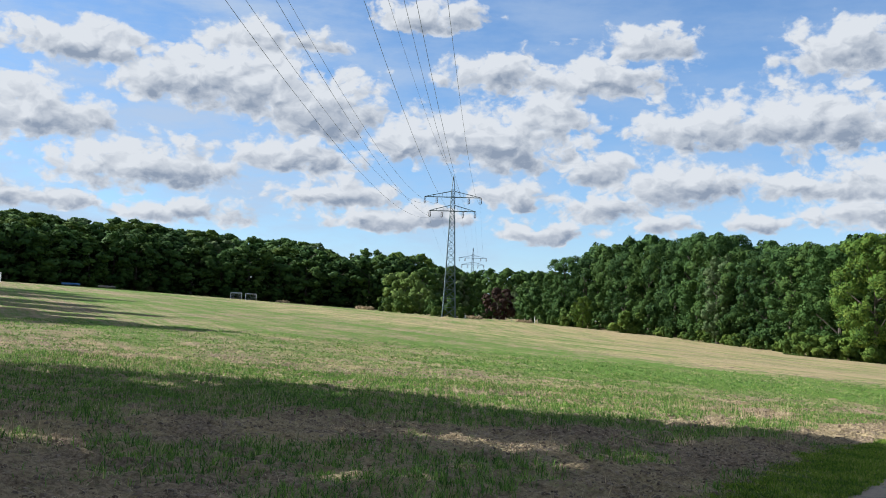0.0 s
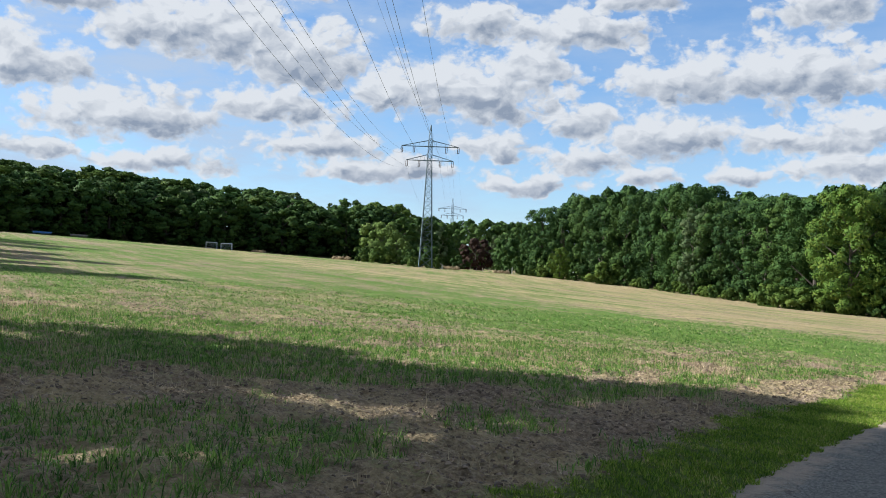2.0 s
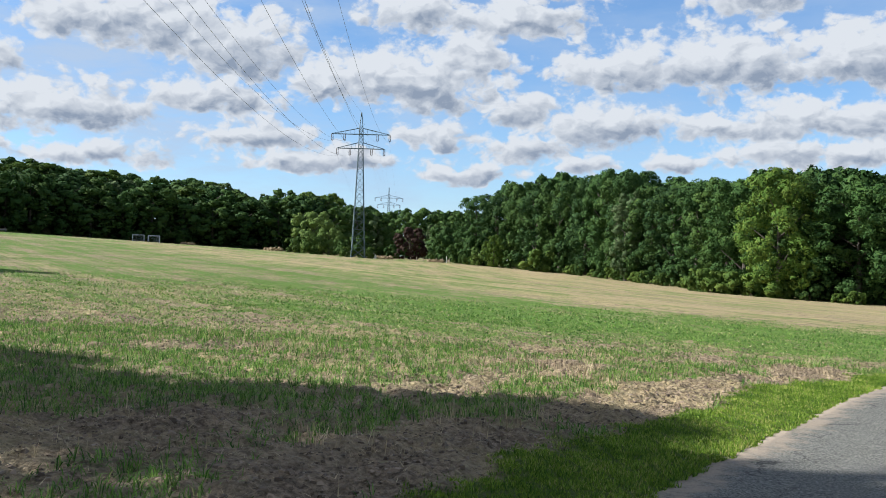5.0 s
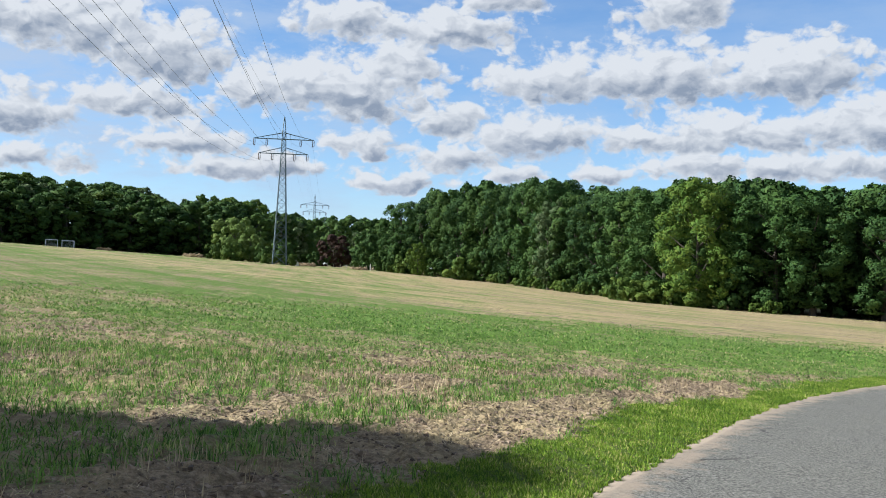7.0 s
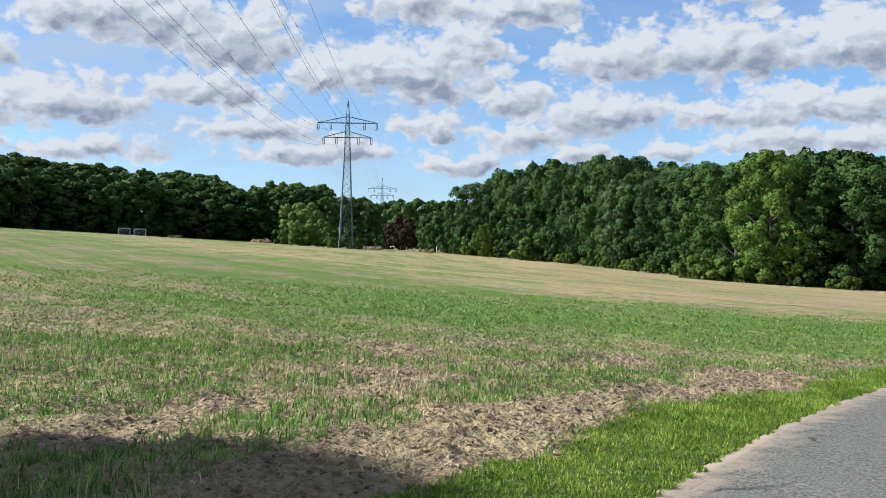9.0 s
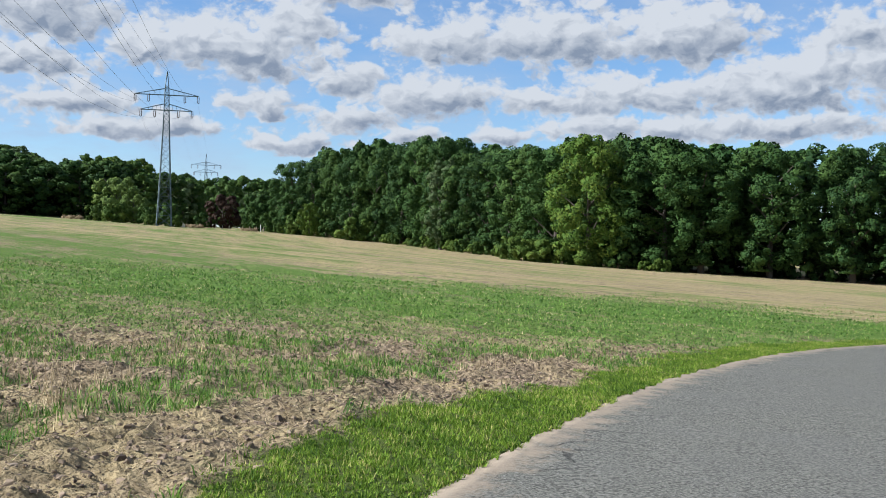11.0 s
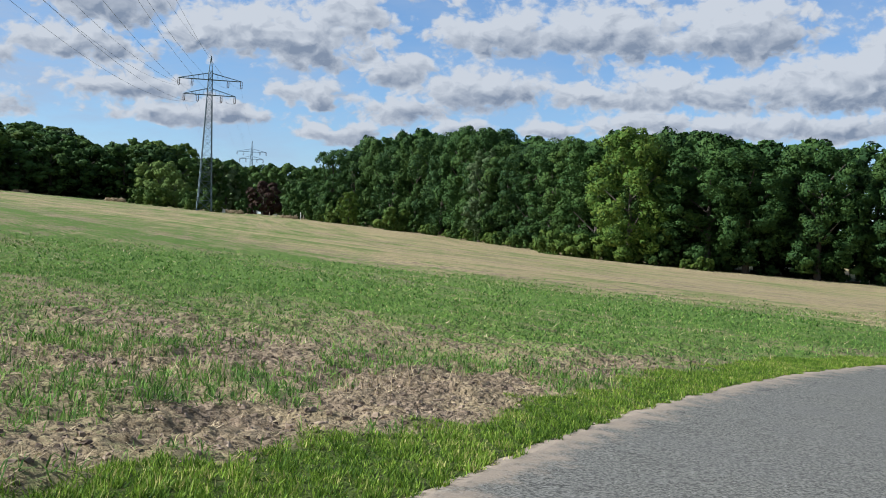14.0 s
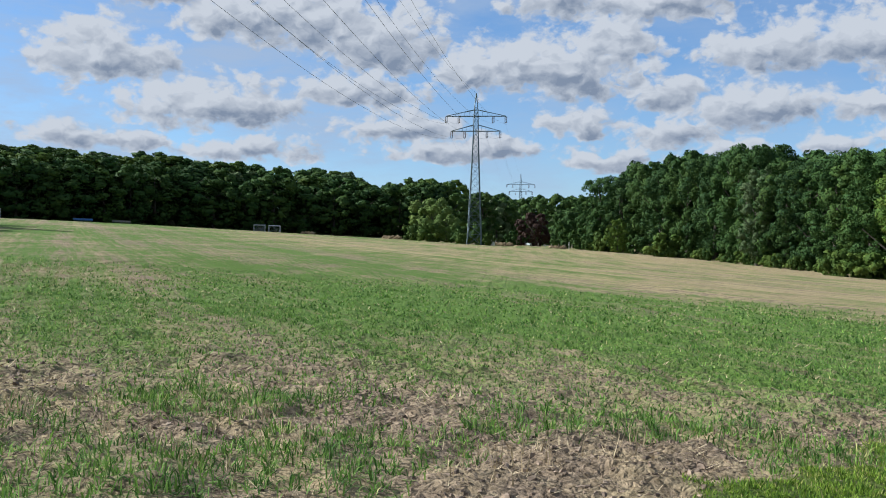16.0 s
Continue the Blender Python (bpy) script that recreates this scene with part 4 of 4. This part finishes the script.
def build_small(put):
    for x, y in ((-69.5, 333.0), (-64.4, 332.0)):
        football_goal(x, y, radians(12))
    for x, y in ((-116.5, 247.5), (-111.5, 246.0)):
        football_goal(x, y, radians(192))
    for x, y, mat, label in ((-108, 288.5, BLUE, "low blue-painted player bench on steel legs"), (-101, 298.5, POSTWOOD, "long weathered wooden bench on steel legs")):
        root = tagged(new("bench"), label, "bench", "benches of the sports ground")
        seat = bmesh.new()
        box(seat, -2.6, 2.6, -0.2, 0.2, 0.42, 0.50)
        part("seat", seat, mat, root)
        back = bmesh.new()
        box(back, -2.6, 2.6, 0.24, 0.29, 0.62, 0.98)
        part("backrest", back, mat, root)
        for u in (-2.2, 0, 2.2):
            leg = bmesh.new()
            bar(leg, (u, 0.0, -0.1), (u, 0.0, 0.42), 0.08)
            bar(leg, (u, 0.26, -0.1), (u, 0.26, 0.98), 0.07)
            part("leg", leg, STEEL, root)
        place_thing(root, x, y, radians(35))
    heap = crown_mesh("heap", DRY, 77, 1.1, 3.4, 0.0, 30, 2500, 0.2, 0.1)
    for x, y, s in ((-54.5, 336, 0.8), (-26, 325, 1.0), (8.5, 303, 0.9), (24, 305, 0.8)):
        ob = tagged(new("reed_heap", heap), "low heap of pale dry reeds and cuttings", "heap", kind="stuff")
        ob.matrix_world = Matrix.Translation((x, y, float(land(x, y)))) @ Matrix.Diagonal((s, s, s, 1))
    # the thicket round the pylon's foot
    put("round", "maple_tree", "round mid green maple standing out from the wood", "tree", "", (-13.5, 318), 1.0)
    put("round", "alder_tree", "small rounded green tree beside the pylon", "tree", "", (-7.5, 303), 0.62)
    put("bush", "yellow_bush", "yellow-green bush at the foot of the maple", "bush", "bushes at the field edge", (-17.5, 309), 1.5)
    for x, y, k, s in ((-12, 300, "bush", 1.6), (-4, 297, "shrub", 0.9), (1.5, 291, "shrub", 1.15), (4.0, 289, "bush", 1.0), (-2.0, 287, "bush", 0.9), (11, 312, "shrub", 0.8), (30, 306, "shrub", 1.1), (34, 297, "shrub", 1.4), (38, 290, "bush", 2.0), (27, 312, "shrub", 1.5)):
        put(k, "green_bush", "leafy green bush by the far field edge", "bush", "bushes at the field edge", (x, y), s)
    put("copper", "copper_beech", "dark red copper beech low in the gap between the woods", "tree", "", (17.5, 330), 1.15)
    put("shrub", "willow_bush", "green willow bush beside the copper beech", "bush", "", (28, 322), 2.0)
    # undergrowth along the nearer wood
    r = random.Random(9)
    for n, p in enumerate(along(RIGHT_WOOD, 4.2, 12, 0.8, 0.8)):
        if p[0] > 80:
            continue
        put("bush" if n % 3 else "shrub", "field_edge_bush", "low green bush under the wood's edge trees", "bush", "undergrowth of the nearer wood", p, r.uniform(0.45, 0.95))
    # dark-leaved shrubs added to fill in the black shade under the crowns
    for p in along(RIGHT_WOOD[7:], 4.5, 14, 11, 0.8):
        put("dim", "understorey_shrub", "dark shaded shrub under the wood's trees", "bush", "undergrowth of the nearer wood", p, r.uniform(0.8, 1.2))
    for x, y, s in ((60.0, 171.5, 1.25), (61.8, 169, 1.15), (63.6, 166, 1.2), (66.0, 163, 0.9), (68, 160, 0.8)):
        put("bush", "hazel_bush", "bright green hazel bush before the wood", "bush", "bushes at the field edge", (x, y), s)
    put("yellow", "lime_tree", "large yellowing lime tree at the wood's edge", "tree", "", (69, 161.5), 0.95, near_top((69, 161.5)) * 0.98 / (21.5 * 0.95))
    put("pale", "birch_tree", "pale grey-green birch with drooping crown", "tree", "", (59.0, 218), 0.95)
    put("bush", "yellow_bush", "yellow-green bush at the wood's edge", "bush", "", (47.5, 259), 1.8)
    put("yellow", "young_maple", "young yellowing maple at the wood's corner", "tree", "", (38.5, 281), 0.42)
    # the row beyond the field's near side, whose shadows reach over it
    for x, y, s in ((-45, 33, 0.85), (-47.5, 57, 1.0), (-50, 66, 0.8), (-57, 80, 1.0), (-62, 94, 0.9), (-74, 118, 1.0), (-77.5, 133, 1.05), (-86, 148, 1.0)):
        put("shade0", "row_oak", "large dark oak in the row beside the field", "tree", "row of oaks beside the field", (x, y), s)
    for x, y, s in ((-27.0, 16.2, 1.0), (-26.3, 6.6, 0.95), (-26, -3.0, 1.05), (-24, -12, 1.0), (-38, 9, 0.95), (-34, -3, 1.0), (-22, -22, 1.0)):
        put("shade0", "roadside_oak", "large dark oak beside the road", "tree", "oaks beside the road", (x, y), s)
    garden_hut(4.6, 299, 0.1, 3.2, 2.0, 0.8, "low white hut with a flat grey roof by the pylon")
    garden_hut(33.5, 301, 0.3, 1.6, 1.6, 2.0, "small pale hut half hidden by bushes")
    for k in range(9):
        fence_post(13 + 1.9 * k, 313 - 0.9 * k + r.uniform(-0.4, 0.4), r.uniform(1.0, 1.5), "weathered grey fence post by the copper beech", POSTWOOD)
    fence_post(27.4, 306.0, 2.0, "pale concrete post at the field's far edge", PLASTER)


# ---- growth on the ground ----
def scatter_blades(name, label, category, mat, density, region, wanted, height, width, lean, seed, strip=False, pull=0.75, flat=False, bent=False):
    """Blades of one kind over a region: density a square metre, wanted(crop, straw, verge, d) the chance of each."""
    r = np.random.default_rng(seed)
    x0, x1, y0, y1 = region
    n = int(density * (x1 - x0) * (y1 - y0))
    x, y = r.uniform(x0, x1, n), r.uniform(y0, y1, n)
    if strip:
        line = EDGE_LINE[(EDGE_LINE[:, 1] > y0) & (EDGE_LINE[:, 1] < y1) & (EDGE_LINE[:, 0] < x1)]
        k, t = r.integers(0, len(line) - 1, n), r.random(n)[:, None]
        step = line[k + 1] - line[k]
        out = np.stack([-step[:, 1], step[:, 0]], 1) / np.linalg.norm(step, axis=1)[:, None]
        x, y = (line[k] + step * t + out * r.uniform(-0.25, 1.75, n)[:, None]).T
    # blades stand in tufts
    cell = 0.21
    tx, ty = np.round(x / cell), np.round(y / cell)
    tx = tx + 1.3 * (value_noise(tx * 7.31, ty * 5.17, 91) - 0.5)
    ty = ty + 1.3 * (value_noise(tx * 3.77, ty * 9.13, 92) - 0.5)
    x, y = x + (tx * cell - x) * pull * r.random(n), y + (ty * cell - y) * pull * r.random(n)
    d = from_road(x, y)
    crop, straw, verge = growth(x, y, d)
    keep = r.random(n) < wanted(crop, straw, verge, d, x, y)
    x, y, d, crop, verge = x[keep], y[keep], d[keep], crop[keep], verge[keep]
    n = len(x)
    z = land(x, y) + np.where(d < 0, 0.005, relief(x, y, crop, verge, d) - 0.01)
    h = height * r.uniform(0.5, 1.35, n) * (0.6 + 0.8 * fbm(x * 1.3, y * 1.3, 3, 81))
    w = width * r.uniform(0.6, 1.4, n)
    a, la = r.uniform(0, 6.283, n), r.uniform(0, 6.283, n)
    out = h * (r.uniform(0.85, 1.0, n) if flat else lean * r.uniform(0.2, 1.4, n))
    up = np.sqrt(np.maximum(h * h - out * out, (0.12 * h) ** 2))
    base = np.stack([x, y, z], 1)
    side = np.stack([np.cos(a), np.sin(a), 0 * a], 1) * w[:, None] / 2
    tip = base + np.stack([np.cos(la) * out, np.sin(la) * out, up], 1)
    if bent:
        # each blade rises and then arches over
        knee = base + np.stack([np.cos(la) * out * 0.38, np.sin(la) * out * 0.38, up * 0.72], 1)
        v = np.stack([base - side * 0.8, base + side * 0.8, knee + side * 0.8, knee - side * 0.8, tip], 1).reshape(-1, 3)
        f = (np.array([(0, 1, 2), (0, 2, 3), (3, 2, 4)])[None] + (np.arange(n) * 5)[:, None, None]).reshape(-1, 3)
    else:
        v = np.stack([base - side, base + side, tip], 1).reshape(-1, 3)
        f = np.arange(3 * n).reshape(-1, 3)
    tagged(new(name, mesh_from(name, v, f, mat)), label, category, kind="stuff")


def scatter_clods():
    r = np.random.default_rng(90)
    n = 170000
    x, y = r.uniform(-10, 16, n), r.uniform(4, 30, n)
    d = from_road(x, y)
    crop, straw, verge = growth(x, y, d)
    keep = (d > 0.7) & (r.random(n) < (1 - verge) * smooth(0.62, 0.2, crop))
    x, y, d, crop, verge = x[keep], y[keep], d[keep], crop[keep], verge[keep]
    n = len(x)
    lump = np.array([(-1, -1, -0.8), (1, -1, -0.8), (1, 1, -0.8), (-1, 1, -0.8), (-0.6, -0.6, 0.8), (0.6, -0.6, 0.8), (0.6, 0.6, 0.8), (-0.6, 0.6, 0.8)])
    tri = np.array([(4, 5, 6), (4, 6, 7), (0, 1, 5), (0, 5, 4), (1, 2, 6), (1, 6, 5), (2, 3, 7), (2, 7, 6), (3, 0, 4), (3, 4, 7)])
    size = 0.007 + 0.021 * r.random(n) ** 4
    turn = r.uniform(0, 6.283, n)
    v = (lump[None] + r.uniform(-0.45, 0.45, (n, 8, 3))) * size[:, None, None] * r.uniform((0.6, 0.6, 0.35), (1.5, 1.0, 0.75), (n, 3))[:, None]
    cs, sn = np.cos(turn)[:, None], np.sin(turn)[:, None]
    v = np.stack([v[:, :, 0] * cs - v[:, :, 1] * sn, v[:, :, 0] * sn + v[:, :, 1] * cs, v[:, :, 2]], 2)
    v = v + np.stack([x, y, land(x, y) + relief(x, y, crop, verge, d) + size * 0.1], 1)[:, None]
    f = tri[None] + (np.arange(n) * 8)[:, None, None]
    tagged(new("soil_clods", mesh_from("soil_clods", v.reshape(-1, 3), f.reshape(-1, 3), CLOD)), "loose brown clods of earth on the field", "soil", kind="stuff")


def build_growth():
    near, middle, wide = (-11, 17, 5, 26), (-16, 30, 24, 38), (-22, 42, 37, 62)
    grow = lambda c: smooth(0.34, 0.58, c)
    field = lambda c, s, v, d, x, y: (d > 0.2) * grow(c) * (1 - v) * smooth(63, 46, y)
    dry = lambda c, s, v, d, x, y: (d > 0.5) * (0.08 + 0.92 * s * smooth(0.75, 0.3, c)) * (1 - v)
    crop_label, straw_label = "young green crop in tufts on the field", "pale dry straw and stubble on the soil"
    scatter_blades("young_crop", crop_label, "grass", CROP, 1350, near, field, 0.100, 0.010, 1.35, 1, pull=0.6, bent=True)
    scatter_blades("young_crop", crop_label, "grass", CROP, 520, middle, field, 0.060, 0.022, 1.2, 2, pull=0.35)
    scatter_blades("young_crop", crop_label, "grass", CROP, 110, wide, field, 0.07, 0.045, 1.1, 3, pull=0.2)
    scatter_blades("verge_grass", "bright green grass verge beside the asphalt", "grass", TURF, 900, (0, 30, 7, 32), lambda c, s, v, d, x, y: v, 0.046, 0.011, 1.1, 4, True, 0.45)
    scatter_blades("straw_stubble", straw_label, "straw", STRAW, 800, near, dry, 0.085, 0.008, 1.0, 5, flat=True)
    standing = lambda c, s, v, d, x, y: (d > 1.5) * (1 - v) * smooth(0.52, 0.62, fbm(x * 0.5, y * 0.5, 3, 97)) * (fbm(x * 2.5, y * 2.5, 2, 98) > 0.45)
    scatter_blades("standing_stubble", "pale cut stalks standing in patches", "straw", STRAW, 130, near, standing, 0.15, 0.009, 0.3, 8, pull=0.3)
    scatter_blades("straw_stubble", straw_label, "straw", STRAW, 150, (-16, 36, 24, 52), dry, 0.13, 0.018, 1.0, 6, flat=True)


build_ground()
build_road()
put_tree = build_trees()
build_towers()
build_wires()
build_small(put_tree)
scatter_clods()
build_growth()
